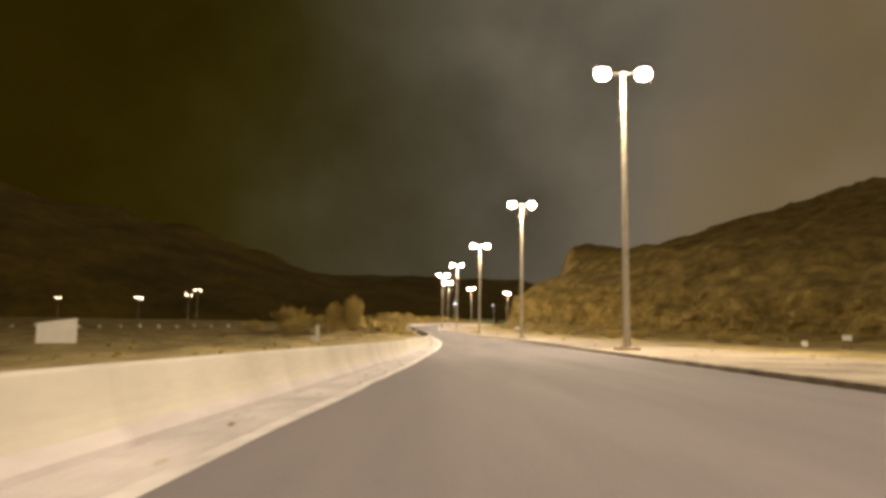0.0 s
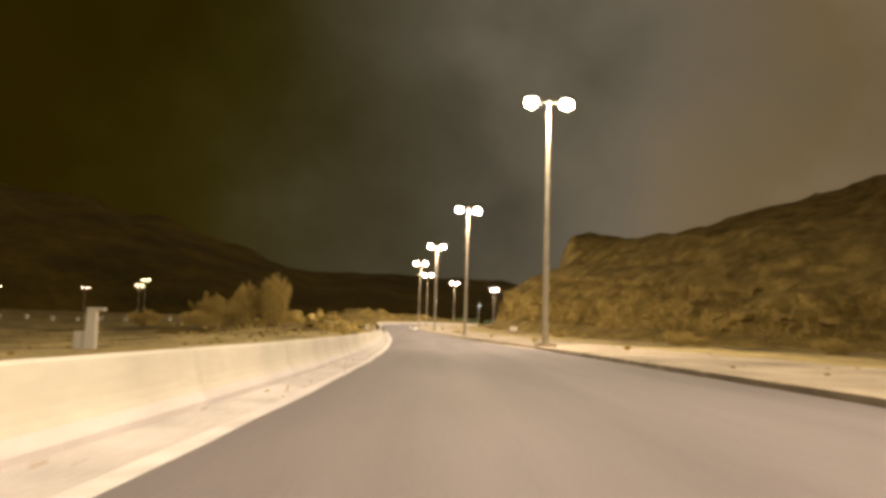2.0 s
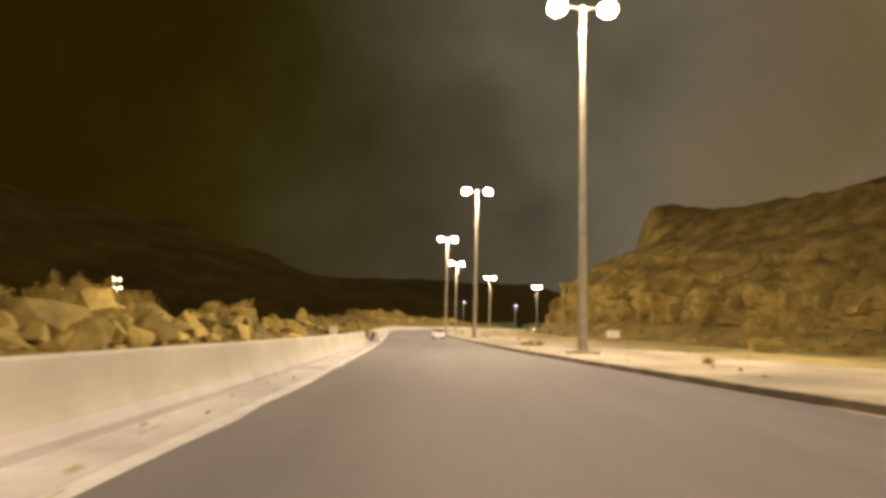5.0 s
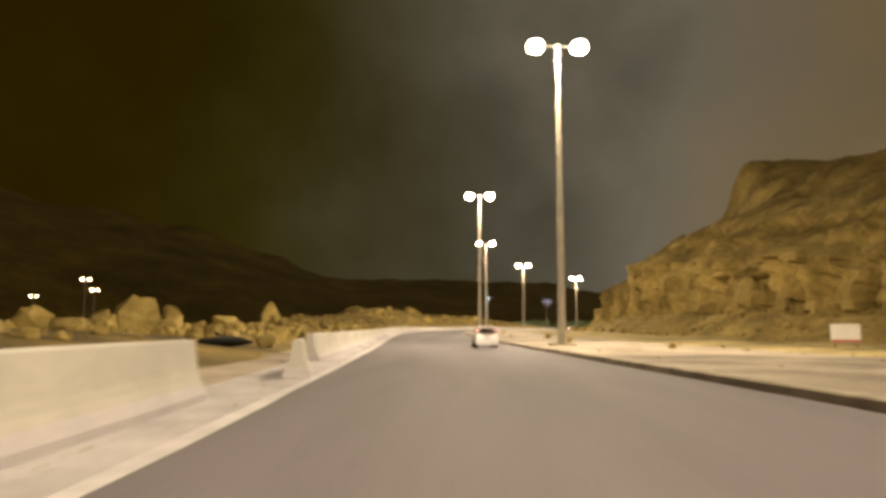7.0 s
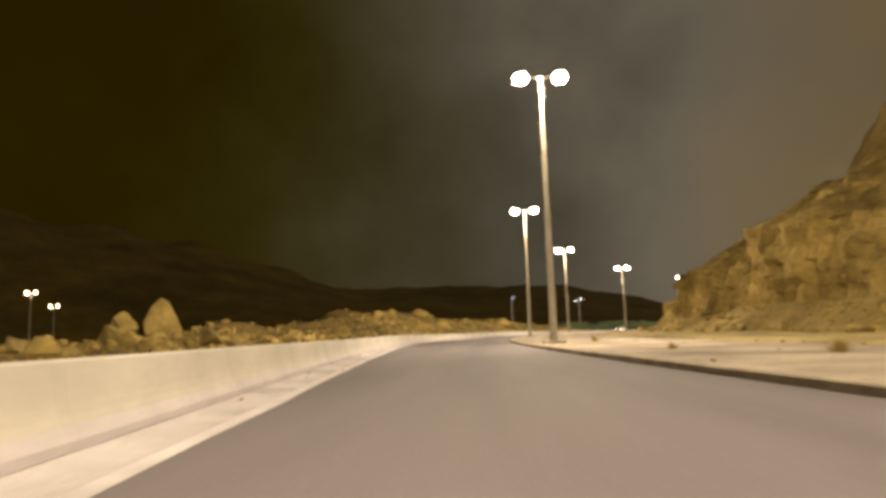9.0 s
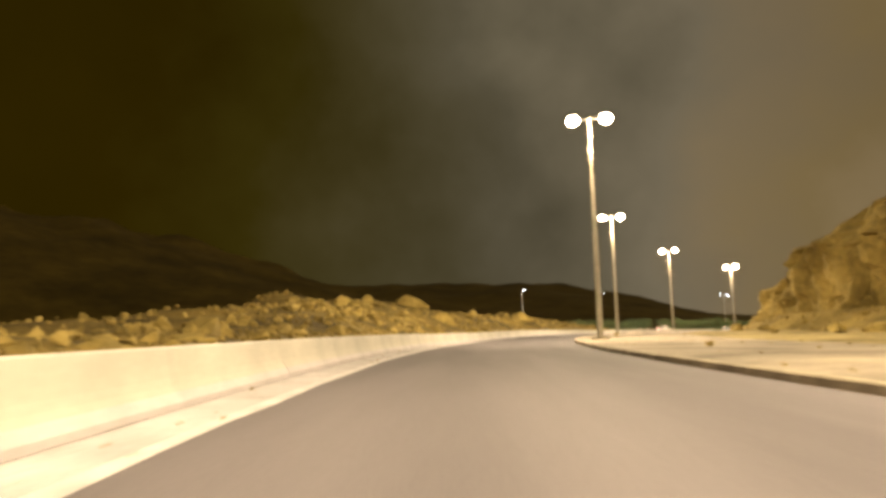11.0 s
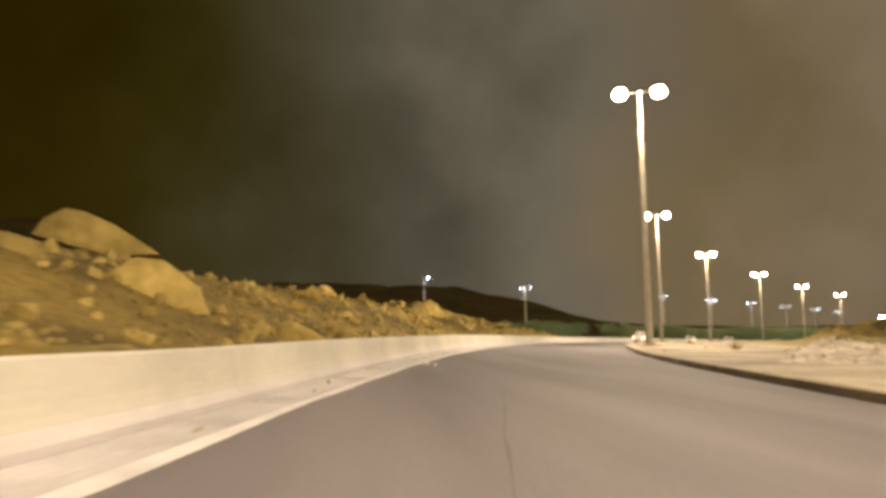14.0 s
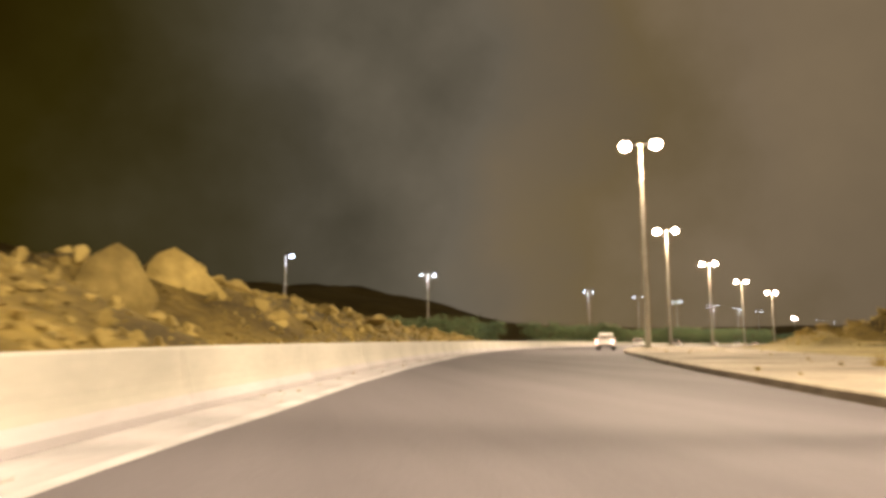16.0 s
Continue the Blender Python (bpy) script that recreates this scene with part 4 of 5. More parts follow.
def plume_tree(name, height, spread, leaf, plumes, seed, leaves=800, leaf_size=0.075):
    """A tamarisk-like clump: many upright plumes of fine leaves on thin stems, of uneven height."""
    rnd = random.Random(seed)
    root = empty(name)
    wood = bmesh.new()
    verts, faces = [], []
    for i in range(plumes):
        a, d = rnd.uniform(0, 6.283), rnd.random() ** 0.7
        foot = Vector((math.cos(a) * d * spread * 0.12, math.sin(a) * d * spread * 0.12, -0.1))
        top = Vector((math.cos(a) * d * spread * 0.46, math.sin(a) * d * spread * 0.46, height * (1.0 - 0.30 * d ** 2) * rnd.uniform(0.58, 1.0)))
        lean = top - foot
        tube(0.06, 0.012, 0, lean.length, 5, wood, False, Matrix.Translation(foot) @ lean.to_track_quat("Z", "Y").to_matrix().to_4x4())
        for j in range(leaves):
            u = 0.12 + 0.9 * rnd.random() ** 0.8
            w = spread * 0.062 * (1.3 - 1.0 * u)
            c = foot.lerp(top, u) + Vector((rnd.gauss(0, w), rnd.gauss(0, w), rnd.gauss(0, 0.2)))
            c.z = max(c.z, 0.08)
            up = Vector((rnd.gauss(0, 0.35), rnd.gauss(0, 0.35), 1)).normalized() * leaf_size * rnd.uniform(0.8, 2.2)
            side = up.cross(Vector((rnd.gauss(0, 1), rnd.gauss(0, 1), 0.1))).normalized() * leaf_size * 0.32
            k = len(verts)
            verts += [c - side, c + side, c + up + side * 0.4, c + up - side * 0.4]
            faces.append((k, k + 1, k + 2, k + 3))
    part("trunk", wood, BARK, root)
    crown = arrays_object("crown", verts, faces, leaf, smooth=False)
    crown.parent = root
    return root


def build_plants():
    t = plume_tree("tree", 7.0, 5.2, DUSTLEAF, 64, 3)
    far = plume_tree("tree", 7.6, 12.5, DUSTLEAF, 40, 6, 420, 0.16)
    far.matrix_basis = pose(-42.9, 191.9, ground_at(-42.9, 191.9) - 0.1)
    tagged(far, "wide dusty thicket of plumes far out on the dark field", "tree")
    t.matrix_basis = pose(-17.5, 132.2, ground_at(-17.5, 132.2) - 0.1)
    tagged(t, "tall dusty tamarisk with upright plumes beyond the barrier", "tree")
    side = plume_tree("tree", 5.7, 3.8, DUSTLEAF, 36, 12)
    side.matrix_basis = pose(-21.4, 133.4, ground_at(-21.4, 133.4) - 0.1)
    tagged(side, "smaller dusty tamarisk close beside the tall one", "tree")
    b = tree("bush", 2.6, 4.2, DUSTLEAF, 3500, 8, 0.05, 6, 0.2)
    tagged(b, "dusty ochre desert bush on the field", "bush", "bushes on the field")
    rnd = random.Random(11)
    first = True
    for x, y, k in ((-20, 151, 0.9), (-14, 158, 0.7), (-24, 163, 1.1), (-36, 160, 1.0), (-30, 140, 0.8), (-27, 150, 1.2), (-44, 158, 1.1),
                    (100, 466, 0.45), (103, 464, 0.5), (105, 466, 0.5), (107, 461, 0.55), (109, 463, 0.5), (110, 457, 0.6), (113, 460, 0.55), (115, 455, 0.6), (117, 458, 0.5), (118, 450, 0.6), (121, 453, 0.6), (124, 447, 0.6), (127, 450, 0.6), (128, 441, 0.6), (30, 120, 0.7), (40, 140, 0.8), (26, 168, 0.6), (52, 128, 0.9), (47, 105, 0.7)):
        m = pose(x, y, ground_at(x, y) - 0.05, 0, 0, rnd.uniform(0, 360)) @ Matrix.Scale(k, 4)
        if first:
            b.matrix_basis = m
            first = False
        else:
            o = copy_thing(b, pose(x, y, ground_at(x, y) - 0.05, 0, 0, rnd.uniform(0, 360)))
            o.scale = (k, k, k)
    g = tree("tree", 3.4, 5.0, GREENLEAF, 3500, 14, 0.07, 6, 0.26)
    tagged(g, "low green roadside tree under cool lamps", "tree", "trees beyond the bend")
    first = True
    spots = [(25.7, 448), (29, 452), (22, 455), (60, 492), (66, 497), (73, 502), (80, 509), (88, 515), (97, 522), (105, 529), (115, 537), (124, 545), (134, 553), (144, 561), (155, 570), (166, 580), (178, 590), (190, 600), (203, 610), (216, 621), (229, 632), (243, 644), (257, 656), (271, 668), (286, 680), (150, 559), (171, 577), (197, 597), (222, 618), (250, 640), (45, 500), (52, 508)]
    for x, y in spots:
        k = rnd.uniform(1.25, 1.85)
        m = pose(x, y, -0.6 if y < 600 else -1.6, 0, 0, rnd.uniform(0, 360))
        if first:
            g.matrix_basis = m
            first = False
        else:
            copy_thing(g, m).scale = (k, k, k)


build_plants()


# ---------------------------------------------------------------- things beside the road
def board_on_legs(name, at, turn, w, h, lift, label, category, strip_low=False, slant=0.0):
    root = empty(name, at, turn)
    bm = box(w, 0.06, h, (0, 0, lift + h / 2), 0.01)
    for v in bm.verts:
        if v.co.z > lift + h / 2:
            v.co.z += slant * v.co.x / w
    part("panel", bm, WHITEBOARD, root)
    for s in (-0.36, 0.36):
        part("leg", box(0.08, 0.08, lift + h * 0.8, (s * w, 0.075, (lift + h * 0.8) / 2 - 0.05), 0.01), RUSTY, root, "thin rusty steel leg")
    if strip_low:
        part("lower_band", box(w * 0.98, 0.012, h * 0.14, (0, -0.038, lift + h * 0.09)), REDSTRIP, root, "faded red band")
    tagged(root, label, category)


def build_roadside():
    board_on_legs("site_board", (-35.6, 63.0, ground_at(-35.6, 63) - 0.1), 30, 3.3, 2.1, 0.5, "large blank white board standing on the dark field", "board", slant=0.5)
    board_on_legs("road_sign", (22.6, 204.5, ground_at(22.6, 204.5) - 0.05), -10, 1.75, 1.2, 0.35, "white rectangular board with a faded red band on short legs", "sign", strip_low=True)
    board_on_legs("marker_board", (41.7, 78.9, ground_at(41.7, 78.9) - 0.05), -18, 0.65, 0.65, 0.5, "small white marker board on the dark verge", "sign")
    board_on_legs("marker_board", (52.0, 88.0, ground_at(52, 88) - 0.05), -22, 1.1, 0.7, 1.2, "white marker board on two legs beyond the verge", "sign")
    # concrete post with a bracket
    root = empty("concrete_post", (-14.5, 79.0, ground_at(-14.5, 79) - 0.12), 10)
    root.scale = (0.74, 0.74, 0.74)
    bm = box(0.75, 0.65, 2.9, (0, 0, 1.45), 0.03)
    for v in bm.verts:
        if v.co.z > 1.5:
            v.co.x, v.co.y = v.co.x * 0.8, v.co.y * 0.8
    part("shaft", bm, CONCRETE, root)
    part("cap", box(1.1, 0.5, 0.22, (0.22, 0, 3.0), 0.02), CONCRETE, root, "overhanging concrete cap")
    part("side_block", box(0.5, 0.5, 1.5, (-0.75, 0.1, 0.75), 0.03), CONCRETE, root)
    tagged(root, "weathered concrete post with a cap on the field", "post")
    # concrete block behind the barrier
    p = on_road(168.2, -5.9)
    bm = box(1.0, 0.6, 1.35, (0, 0, 0.62), 0.03)
    for v in bm.verts:
        if v.co.z > 0.6:
            v.co.x *= 0.85
    o = mesh_object("concrete_block", bm, CONCRETE)
    o.matrix_basis = pose(p.x, p.y, p.z - 0.05, 0, 0, heading(162) + 90)
    tagged(o, "cream concrete block standing behind the barrier", "block")
    # stones and a heap of black sheeting by the opening
    for i, (y, lat, r) in enumerate(((187.5, -9.2, 0.3), (191.5, -6.9, 0.25), (190, -9.8, 0.35), (194, -10.5, 0.4), (203, -8.6, 0.4))):
        q = on_road(y, lat)
        boulder(q.x, q.y, (r * 1.25, r, r * 1.05), i * 47, (i * 13) % 30 - 15, 0.2, 470 + i, label="pale angular stone by the opening in the barrier")
    for y, lat, turn, k in ((188.4, -8.2, 15, 0.95), (127.5, -13.5, 20, 0.9)):
        q = on_road(y, lat)
        bm = rock_mesh(77, (1.5 * k, 0.6 * k, 0.36), 7)
        o = mesh_object("black_sheeting", bm, BLACKBAG, True)
        o.matrix_basis = pose(q.x, q.y, ground_at(q.x, q.y) + 0.22, 0, 0, turn)
        tagged(o, "crumpled black plastic sheeting among the boulders", "plastic sheeting")
    # row of far pale blocks across the valley floor
    rnd = random.Random(21)
    bm = box(0.9, 0.9, 1.3, (0, 0, 0.55), 0.05)
    first = mesh_object("marker_block", bm, CONCRETE)
    for i in range(14):
        x, y = -120 + i * 4.4, 190 + i * 3.4
        m = pose(x, y, ground_at(x, y) - 0.05, 0, 0, rnd.uniform(0, 90))
        o = first if i == 0 else copy_thing(first, m)
        o.matrix_basis = m
        tagged(o, "pale concrete marker block on the valley floor", "concrete block", "row of far marker blocks")


def build_verge_clutter():
    """Dry tufts and loose stones on the sand."""
    rnd = random.Random(9)
    verts, faces = [], []
    for i in range(160):
        a, r, hgt = rnd.uniform(0, 6.283), rnd.uniform(0, 0.16), rnd.uniform(0.12, 0.34)
        x, y = math.cos(a) * r, math.sin(a) * r
        lean = Vector((x, y, 0)) * 1.4 + Vector((rnd.uniform(-0.08, 0.08), rnd.uniform(-0.08, 0.08), hgt))
        w = Vector((-math.sin(a), math.cos(a), 0)) * 0.008
        k = len(verts)
        verts += [Vector((x, y, -0.02)) - w, Vector((x, y, -0.02)) + w, Vector((x, y, 0)) + lean]
        faces.append((k, k + 1, k + 2))
    first = arrays_object("dry_tuft", verts, faces, DUSTLEAF, smooth=False)
    tagged(first, "small dry grass tuft growing in the sand verge", "grass tuft", "tufts on the verge")
    spots = [(168.5, 10.2, 2.2), (169.3, 11.0, 1.8), (167.6, 9.4, 1.4), (176, 12.5, 1.6), (94, 15.0, 1.6), (62, 14.5, 1.3), (118, 13.2, 1.8), (140, 12.0, 1.4), (214, 12.4, 1.7),
             (228, 13.5, 1.9), (236, 10.8, 1.2), (196, 14.0, 1.5), (258, 12.2, 1.6), (285, 11.4, 1.3), (331, 10.6, 1.4), (356, 11.5, 1.6), (384, 13.0, 1.5)]
    for i, (y, lat, k) in enumerate(spots):
        p = on_road(y, lat, 0.2)
        m = pose(*p, 0, 0, i * 67)
        o = first if i == 0 else copy_thing(first, m)
        o.matrix_basis = m @ Matrix.Scale(k, 4)
    loose = []
    for i in range(420):
        y, k = rnd.uniform(-10, 430), rnd.random()
        lat = float(kerb_lat(y)) + 0.5 + 12 * k ** 0.7
        p = on_road(y, lat, 0.21)
        loose.append((p.x, p.y, p.z, rnd.uniform(0.03, 0.12)))
    rubble("verge_stones", loose, 8, "small loose stones on the sand verge")
    loose = []
    for i in range(260):
        y = rnd.uniform(-5, 400)
        p = on_road(y, float(edge_lat(y)) - rnd.uniform(0.15, 1.0), 0.01)
        loose.append((p.x, p.y, p.z, rnd.uniform(0.012, 0.045)))
    rubble("shoulder_grit", loose, 12, "grit and small stones along the barrier foot")


def scrap(x, y, lat_up, size, turn, seed, label):
    """A crumpled sheet: a small grid folded at random, with the thickness of plastic."""
    n = 8
    verts, rnd = [], random.Random(seed)
    for layer in (0, 1):
        for i in range(n):
            for j in range(n):
                u, v = i / (n - 1) - 0.5, j / (n - 1) - 0.5
                h = 0.55 * abs(noise.noise((u * 4 + seed, v * 4, 0.3))) + 0.3 * abs(noise.noise((u * 9, v * 9 + seed, 1.3)))
                verts.append((size * (u + 0.16 * noise.noise((v * 3, seed, 2))), size * 0.7 * (v + 0.16 * noise.noise((u * 3, seed, 5))), size * h + (0.006 if layer else 0.0)))
    low = grid_faces(n, n)
    faces = low + [tuple(k + n * n for k in f[::-1]) for f in low]
    rim = [i * n for i in range(n)] + [(n - 1) * n + j for j in range(1, n)] + [i * n + n - 1 for i in range(n - 2, -1, -1)] + list(range(n - 2, 0, -1))
    faces += [(a, b, b + n * n, a + n * n) for a, b in zip(rim, rim[1:] + rim[:1])]
    o = arrays_object("litter_scrap", verts, faces, LITTER, smooth=False)
    o.matrix_basis = pose(x, y, lat_up, 0, 0, turn)
    tagged(o, label, "litter", "litter along the road's edge")


def build_litter():
    scrap(-10.96, 239.05, -0.78, 0.38, 30, 3, "crumpled white plastic scrap on the concrete shoulder")
    scrap(-3.72, 341.35, -0.085, 0.27, 75, 8, "torn white plastic scrap lying on the asphalt edge")
    scrap(-3.66, 340.80, -0.090, 0.19, 20, 12, "small white plastic scrap lying on the asphalt edge")
    scrap(-3.40, 340.30, -0.105, 0.12, 50, 15, "tiny white paper scrap lying on the asphalt")


build_roadside()
build_verge_clutter()
build_litter()


# ---------------------------------------------------------------- cars
def profile_body(outline, width, tumble=None, inset=0.035, shrink=0.03):
    """A shell from a side outline (y, z) swept across the width, its edges rounded off."""
    bm = bmesh.new()
    c = np.mean(outline, 0)

    def half(z):
        return width / 2 - (tumble(z) if tumble else 0)

    rings = []
    for side, k in ((-1, 1), (-1, 0), (1, 0), (1, 1)):
        ring = []
        for y, z in outline:
            h = half(z) - (0 if k else inset)
            if k:
                y, z = y + (c[0] - y) * 0.015, z + (c[1] - z) * shrink
            ring.append(bm.verts.new((side * h, y, z)))
        rings.append(ring)
    n = len(outline)
    for a, b in zip(rings, rings[1:]):
        for i in range(n):
            bm.faces.new((a[i], a[(i + 1) % n], b[(i + 1) % n], b[i]))
    f = [bm.faces.new(rings[0][::-1]), bm.faces.new(rings[-1])]
    bmesh.ops.triangulate(bm, faces=f)
    bmesh.ops.recalc_face_normals(bm, faces=bm.faces)
    return bm


def arch(y, r, z, n=9):
    return [(y + r * math.cos(math.pi * (1 - i / (n - 1))), z + r * math.sin(math.pi * (1 - i / (n - 1)))) for i in range(n)]


def prism(points, thick, bm=None):
    """A thin plate through 3D corner points, thickened along its normal."""
    bm = bm or bmesh.new()
    p = [Vector(q) for q in points]
    n = (p[1] - p[0]).cross(p[2] - p[0]).normalized() * thick
    a, b = [bm.verts.new(q - n) for q in p], [bm.verts.new(q + n) for q in p]
    bm.faces.new(a[::-1])
    bm.faces.new(b)
    for i in range(len(p)):
        j = (i + 1) % len(p)
        bm.faces.new((a[i], a[j], b[j], b[i]))
    bmesh.ops.recalc_face_normals(bm, faces=bm.faces)
    return bm


def wheel(parent, x, y, r, side):
    turn = Matrix.Translation((x, y, r)) @ pose(0, 0, 0, 0, 90 * side, 0)
    bm = bmesh.new()
    prof = [(r * 0.62, -0.09), (r * 0.94, -0.095), (r, -0.06), (r, 0.06), (r * 0.94, 0.095), (r * 0.62, 0.09)]
    rings = [[bm.verts.new((q * math.cos(a), q * math.sin(a), h)) for q, h in prof] for a in np.linspace(0, 2 * math.pi, 28, endpoint=False)]
    for i in range(28):
        a, b = rings[i], rings[(i + 1) % 28]
        for j in range(len(prof)):
            k = (j + 1) % len(prof)
            bm.faces.new((a[j], b[j], b[k], a[k]))
    bmesh.ops.recalc_face_normals(bm, faces=bm.faces)
    w = part("wheel", bm, RUBBER, parent, "black tyre", True, turn)
    bm = tube(r * 0.62, r * 0.60, 0.02, 0.055, 24)
    tube(r * 0.16, r * 0.14, 0.05, 0.085, 12, bm)
    for i in range(5):
        a = i * 72
        box(r * 0.14, r * 0.52, 0.03, (0, r * 0.34, 0), 0, bm)
        bm.verts.ensure_lookup_table()
        for v in bm.verts[-8:]:
            v.co = pose(0, 0, 0.068, 0, 0, a) @ v.co
    part("rim", bm, ALLOY, w, "grey alloy rim")


def hatchback(paint):
    """Small tall hatchback, 3.6 m long; y points ahead, the tail at y = 0."""
    root = empty("hatchback_car")
    r = 0.30
    wy = (0.62, 2.98)
    low = [(0.06, 0.34), (0.02, 0.50), (0.0, 0.62), (0.05, 0.80), (0.07, 0.98), (1.2, 1.0), (2.5, 0.98), (2.72, 0.97), (3.35, 0.80), (3.56, 0.62), (3.60, 0.42), (3.52, 0.24)]
    low += arch(wy[1], 0.345, 0.25)[::-1] + arch(wy[0], 0.345, 0.25)[::-1]
    part("body", profile_body(low, 1.64, lambda z: 0.06 * max(0, z - 0.8) / 0.2), paint, root)
    tum = lambda z: 0.06 + 0.30 * max(0, z - 0.98) / 0.6 * 0.55
    roof = [(0.18, 1.43), (0.24, 1.50), (0.40, 1.54), (1.20, 1.575), (1.75, 1.54), (1.98, 1.455), (1.92, 1.425), (1.70, 1.485), (1.20, 1.525), (0.42, 1.49)]
    part("roof", profile_body(roof, 1.64, tum, 0.05, 0.005), paint, root)
    for x in (-0.36, 0.36):
        seat = part("front_seat", box(0.50, 0.16, 0.62, (x, 1.50, 0.95), 0.05), SEATCLOTH, root, "brown cloth front seat")
        part("headrest", box(0.26, 0.10, 0.20, (x, 1.47, 1.33), 0.04), SEATCLOTH, seat)
    part("rear_bench", box(1.26, 0.16, 0.40, (0, 0.62, 0.98), 0.05), SEATCLOTH, root, "brown cloth rear bench")
    for x in (-0.36, 0.36):
        part("rear_headrest", box(0.25, 0.09, 0.16, (x, 0.60, 1.24), 0.04), SEATCLOTH, root)
    part("dashboard", box(1.36, 0.40, 0.16, (0, 2.38, 1.00), 0.05), TRIM, root)

    def side(z):
        return 0.82 - tum(z) + 0.006

    for s in (-1, 1):
        panes = [[(0.34, 1.03), (0.42, 1.40), (0.86, 1.44), (0.88, 1.03)], [(0.95, 1.03), (0.93, 1.45), (1.56, 1.46), (1.66, 1.03)], [(1.73, 1.03), (1.63, 1.455), (1.86, 1.42), (2.46, 1.03)]]
        for q in panes:
            part("side_window", prism([(s * side(z), y, z) for y, z in q], 0.006), CARGLASS, root, "dark side window")
        posts = [[(0.05, 0.97), (0.17, 1.46), (0.42, 1.46), (0.34, 0.97)], [(0.87, 0.97), (0.85, 1.49), (0.94, 1.49), (0.96, 0.97)],
                 [(1.65, 0.97), (1.55, 1.49), (1.64, 1.49), (1.74, 0.97)], [(2.45, 0.97), (1.84, 1.44), (1.97, 1.45), (2.80, 0.97)]]
        for q in posts:
            part("pillar", prism([(s * (side(z) - 0.022), y, z) for y, z in q], 0.022), paint, root)
        for y in (0.915, 1.70, 2.52):
            part("door_seam", box(0.006, 0.012, 0.62, (s * 0.822, y, 0.68)), TRIM, root)
        for y in (1.06, 1.86):
            part("door_handle", box(0.03, 0.16, 0.03, (s * 0.83, y, 0.90), 0.008), paint, root)
        part("sill", box(0.05, 1.7, 0.10, (s * 0.80, 1.8, 0.27), 0.015), TRIM, root)
        m = part("mirror", box(0.19, 0.10, 0.14, (s * 0.93, 2.42, 1.06), 0.03), paint, root)
        part("mirror_glass", box(0.15, 0.008, 0.10, (s * 0.93, 2.366, 1.06)), CHROME, m)
        for y in wy:
            part("wheel_well", tube(0.335, 0.335, -0.10, 0.09, 20, m=Matrix.Translation((s * 0.68, y, r)) @ pose(0, 0, 0, 0, 90, 0)), TRIM, root)
            wheel(root, s * 0.72, y, r, s)
        # tall lamps on the rear pillars
        t = part("tail_lamp", prism([(s * 0.715, 0.170, 1.42), (s * 0.615, 0.165, 1.42), (s * 0.645, 0.075, 1.14), (s * 0.775, 0.085, 1.14)], 0.022), TAILOFF, root, "tall red tail lamp")
        part("lit_bulb", box(0.075, 0.05, 0.085, (s * 0.69, 0.095, 1.27), 0.02), TAIL, t, "glowing red brake light")
        part("reverse_lamp", prism([(s * 0.79, 0.035, 0.86), (s * 0.66, 0.01, 0.86), (s * 0.64, -0.005, 0.70), (s * 0.79, 0.015, 0.66)], 0.012), CLEARLAMP, root, "pale lower lamp glass")
        part("reflector", box(0.17, 0.03, 0.055, (s * 0.50, -0.028, 0.43), 0.01), TAILOFF, root, "red bumper reflector")
        part("headlamp", box(0.28, 0.25, 0.18, (s * 0.60, 3.36, 0.70), 0.05), CLEARLAMP, root)
    part("rear_window", prism([(-0.58, 0.222, 1.455), (0.58, 0.222, 1.455), (0.64, 0.085, 1.06), (-0.64, 0.085, 1.06)], 0.008), CARGLASS, root, "dark tinted rear window")
    part("spoiler", box(1.10, 0.20, 0.045, (0, 0.22, 1.535), 0.015), paint, root)
    part("windscreen", prism([(-0.60, 2.04, 1.425), (0.60, 2.04, 1.425), (0.70, 2.76, 1.01), (-0.70, 2.76, 1.01)], 0.008), CARGLASS, root)
    part("rear_bumper", box(1.60, 0.16, 0.30, (0, 0.04, 0.475), 0.05), paint, root)
    part("bumper_skirt", box(1.46, 0.12, 0.14, (0, 0.07, 0.29), 0.03), paint, root)
    part("plate_recess", box(0.86, 0.02, 0.26, (0, 0.022, 0.80), 0.006), paint, root)
    p = part("number_plate", box(0.46, 0.014, 0.14, (0.02, 0.006, 0.80), 0.004), PLATE, root, "white number plate")
    part("plate_bar", box(0.34, 0.006, 0.045, (0.02, -0.003, 0.80)), BARINK, p)
    part("tailgate_trim", box(0.86, 0.02, 0.03, (0, 0.03, 0.945), 0.006), CHROME, root, "chrome tailgate strip")
    part("badge", box(0.09, 0.012, 0.06, (0, 0.05, 0.99), 0.01), CHROME, root)
    part("tailgate_seam", box(1.30, 0.008, 0.012, (0, -0.002, 0.635)), TRIM, root)
    part("wiper", box(0.42, 0.012, 0.014, (0.12, 0.085, 1.09)), TRIM, root)
    part("floor_pan", box(1.36, 3.2, 0.10, (0, 1.8, 0.26)), TRIM, root)
    return root


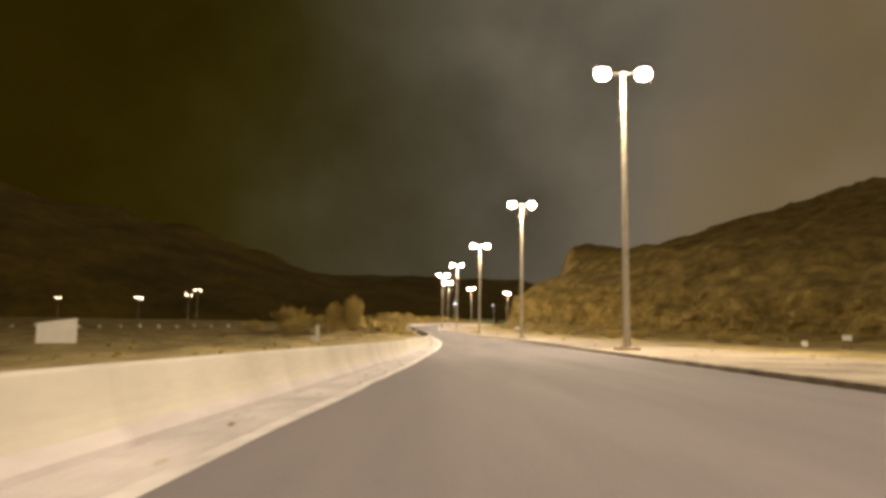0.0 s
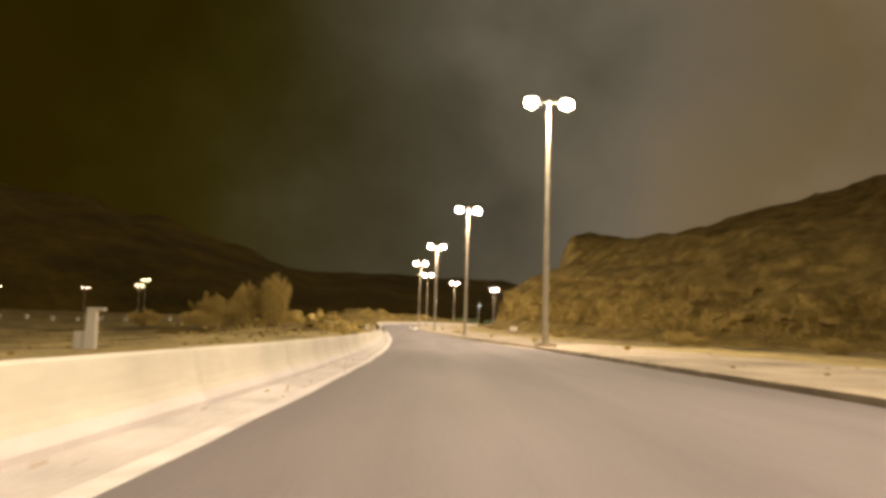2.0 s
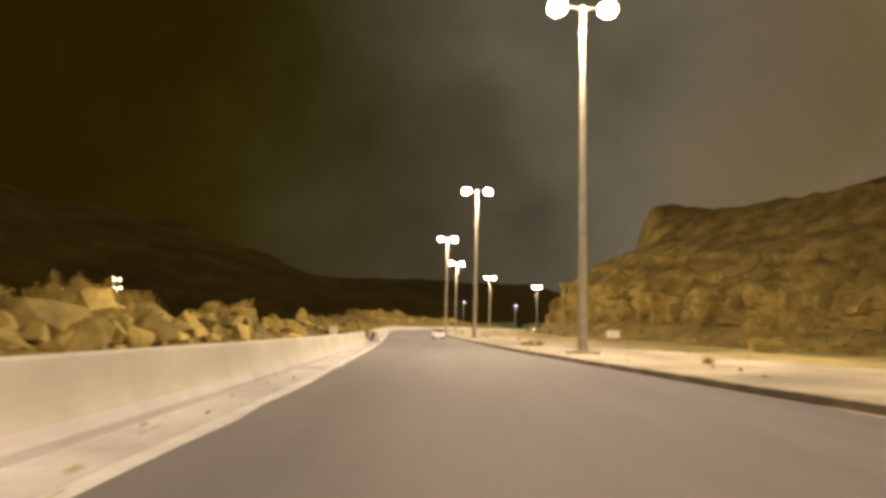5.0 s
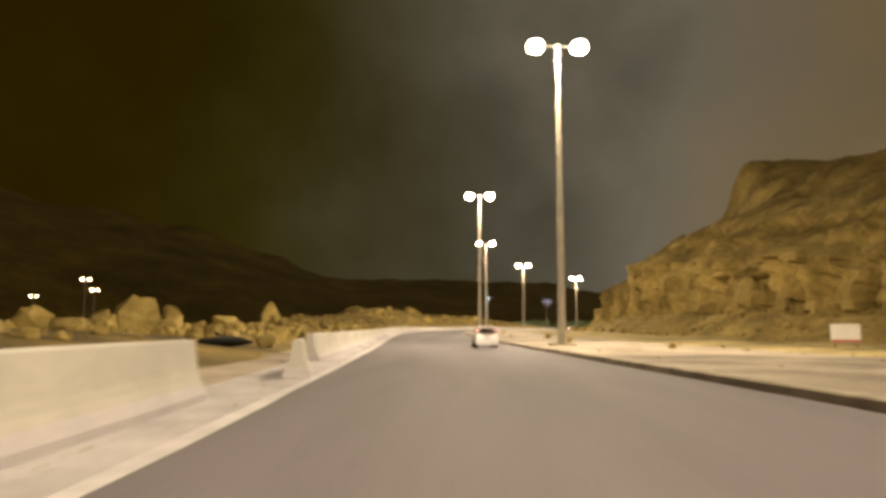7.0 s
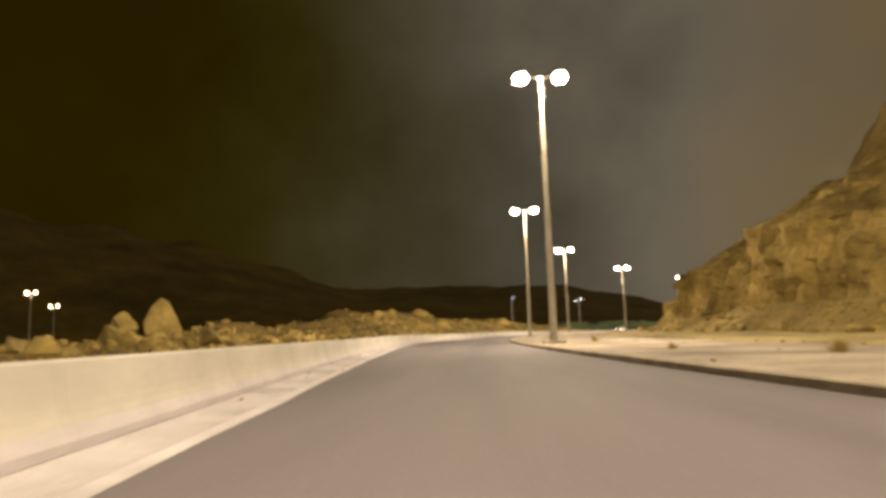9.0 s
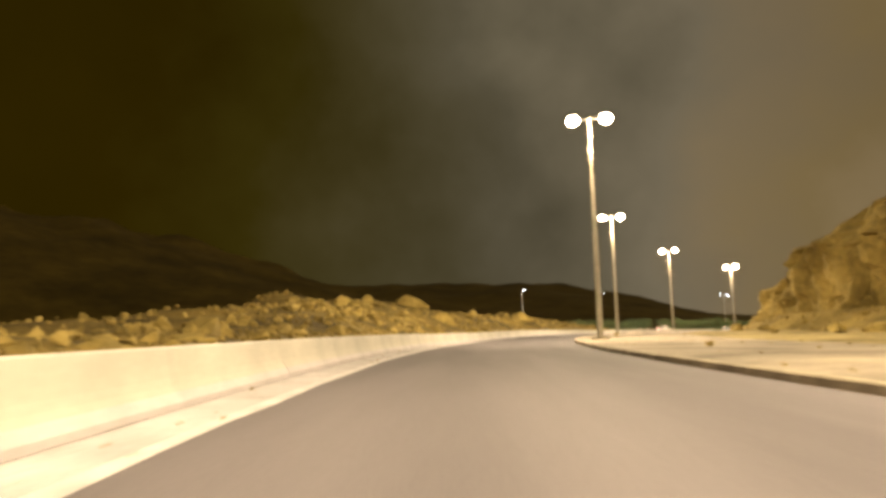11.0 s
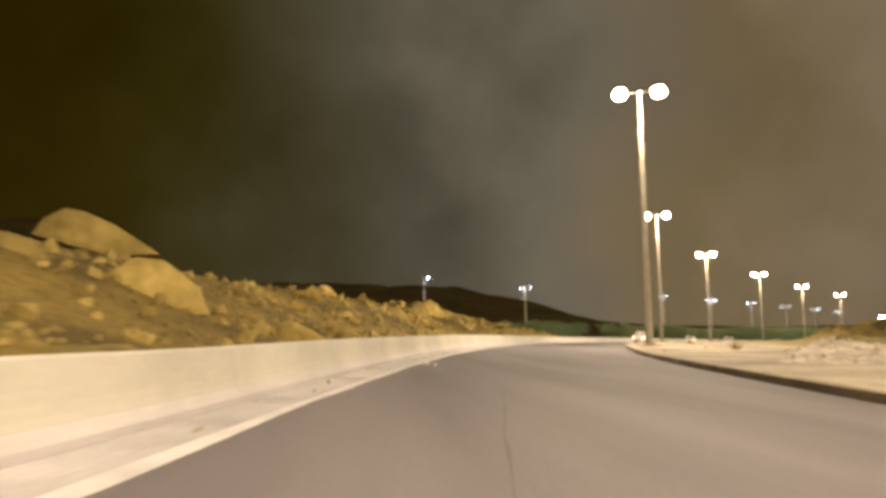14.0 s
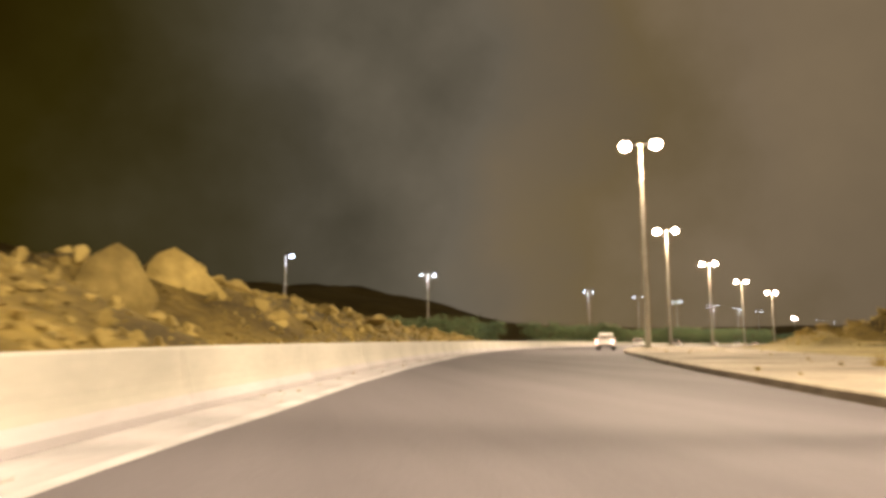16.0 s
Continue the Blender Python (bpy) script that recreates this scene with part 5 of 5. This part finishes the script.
def pickup(paint):
    root = empty("pickup_truck")
    r = 0.36
    wy = (1.05, 4.1)
    low = [(0.03, 0.50), (0.0, 0.75), (0.0, 1.08), (2.1, 1.10), (3.9, 1.08), (4.95, 0.98), (5.10, 0.70), (5.08, 0.42)]
    low += arch(wy[1], 0.42, 0.40)[::-1] + arch(wy[0], 0.42, 0.40)[::-1]
    part("body", profile_body(low, 1.76), paint, root)
    up = [(2.05, 1.08), (2.12, 1.62), (2.25, 1.72), (3.0, 1.74), (3.3, 1.66), (4.0, 1.08)]
    part("cabin", profile_body(up, 1.70, lambda z: 0.22 * max(0, z - 1.1) / 0.64, 0.05, 0.02), paint, root)
    part("rear_window", prism([(-0.58, 2.085, 1.55), (0.58, 2.085, 1.55), (0.66, 2.055, 1.20), (-0.66, 2.055, 1.20)], 0.008), CARGLASS, root)
    part("bed_floor", box(1.5, 1.9, 0.02, (0, 1.05, 1.112)), TRIM, root)
    for s in (-1, 1):
        part("bed_rail", box(0.05, 1.95, 0.05, (s * 0.82, 1.05, 1.30), 0.01), STEEL, root)
        for y in (0.15, 1.0, 1.9):
            part("rail_post", box(0.05, 0.05, 0.25, (s * 0.82, y, 1.19)), STEEL, root)
        part("tail_lamp", box(0.16, 0.03, 0.34, (s * 0.77, -0.008, 0.88), 0.01), TAIL, root, "glowing red tail lamp")
        part("side_window", prism([(s * 0.795, 2.3, 1.18), (s * 0.70, 2.36, 1.6), (s * 0.70, 3.15, 1.6), (s * 0.795, 3.7, 1.18)], 0.012), CARGLASS, root)
        for y in wy:
            part("wheel_well", tube(0.41, 0.41, -0.1, 0.09, 20, m=Matrix.Translation((s * 0.74, y, r)) @ pose(0, 0, 0, 0, 90, 0)), TRIM, root)
            wheel(root, s * 0.79, y, r, s)
    part("tailgate_rail", box(1.7, 0.05, 0.05, (0, 0.05, 1.30), 0.01), STEEL, root)
    part("rear_bumper", box(1.70, 0.14, 0.16, (0, -0.07, 0.50), 0.03), CHROME, root)
    p = part("number_plate", box(0.40, 0.012, 0.14, (0, -0.012, 0.70)), PLATE, root)
    part("plate_bar", box(0.30, 0.006, 0.045, (0, -0.02, 0.70)), BARINK, p)
    part("floor_pan", box(1.3, 4.6, 0.12, (0, 2.5, 0.42)), TRIM, root)
    return root


def stand(ob, y, lat, size=1.0):
    p = on_road(y, lat)
    ob.matrix_basis = pose(p.x, p.y, p.z + 0.003, 0, 0, heading(y)) @ Matrix.Scale(size, 4)


def build_cars():
    c = hatchback(SILVER)
    stand(c, 203.2, 4.55, 0.89)
    tagged(c, "small silver hatchback with lit tail lamps on the asphalt", "car")
    t = pickup(CARWHITE)
    stand(t, 427.0, 5.9)
    tagged(t, "white pickup truck with bed rails and lit tail lamps", "pickup truck")
    w = hatchback(CARWHITE)
    stand(w, 478.0, 2.5)
    tagged(w, "white hatchback with lit tail lamps far down the road", "car", "far cars on the bend")
    for y, lat in ((497.0, 4.8), (545.0, 1.5), (556.0, 5.0), (585.0, 2.0)):
        p = on_road(y, lat)
        copy_thing(w, pose(p.x, p.y, p.z + 0.003, 0, 0, heading(y)))


build_cars()
build_kerb()
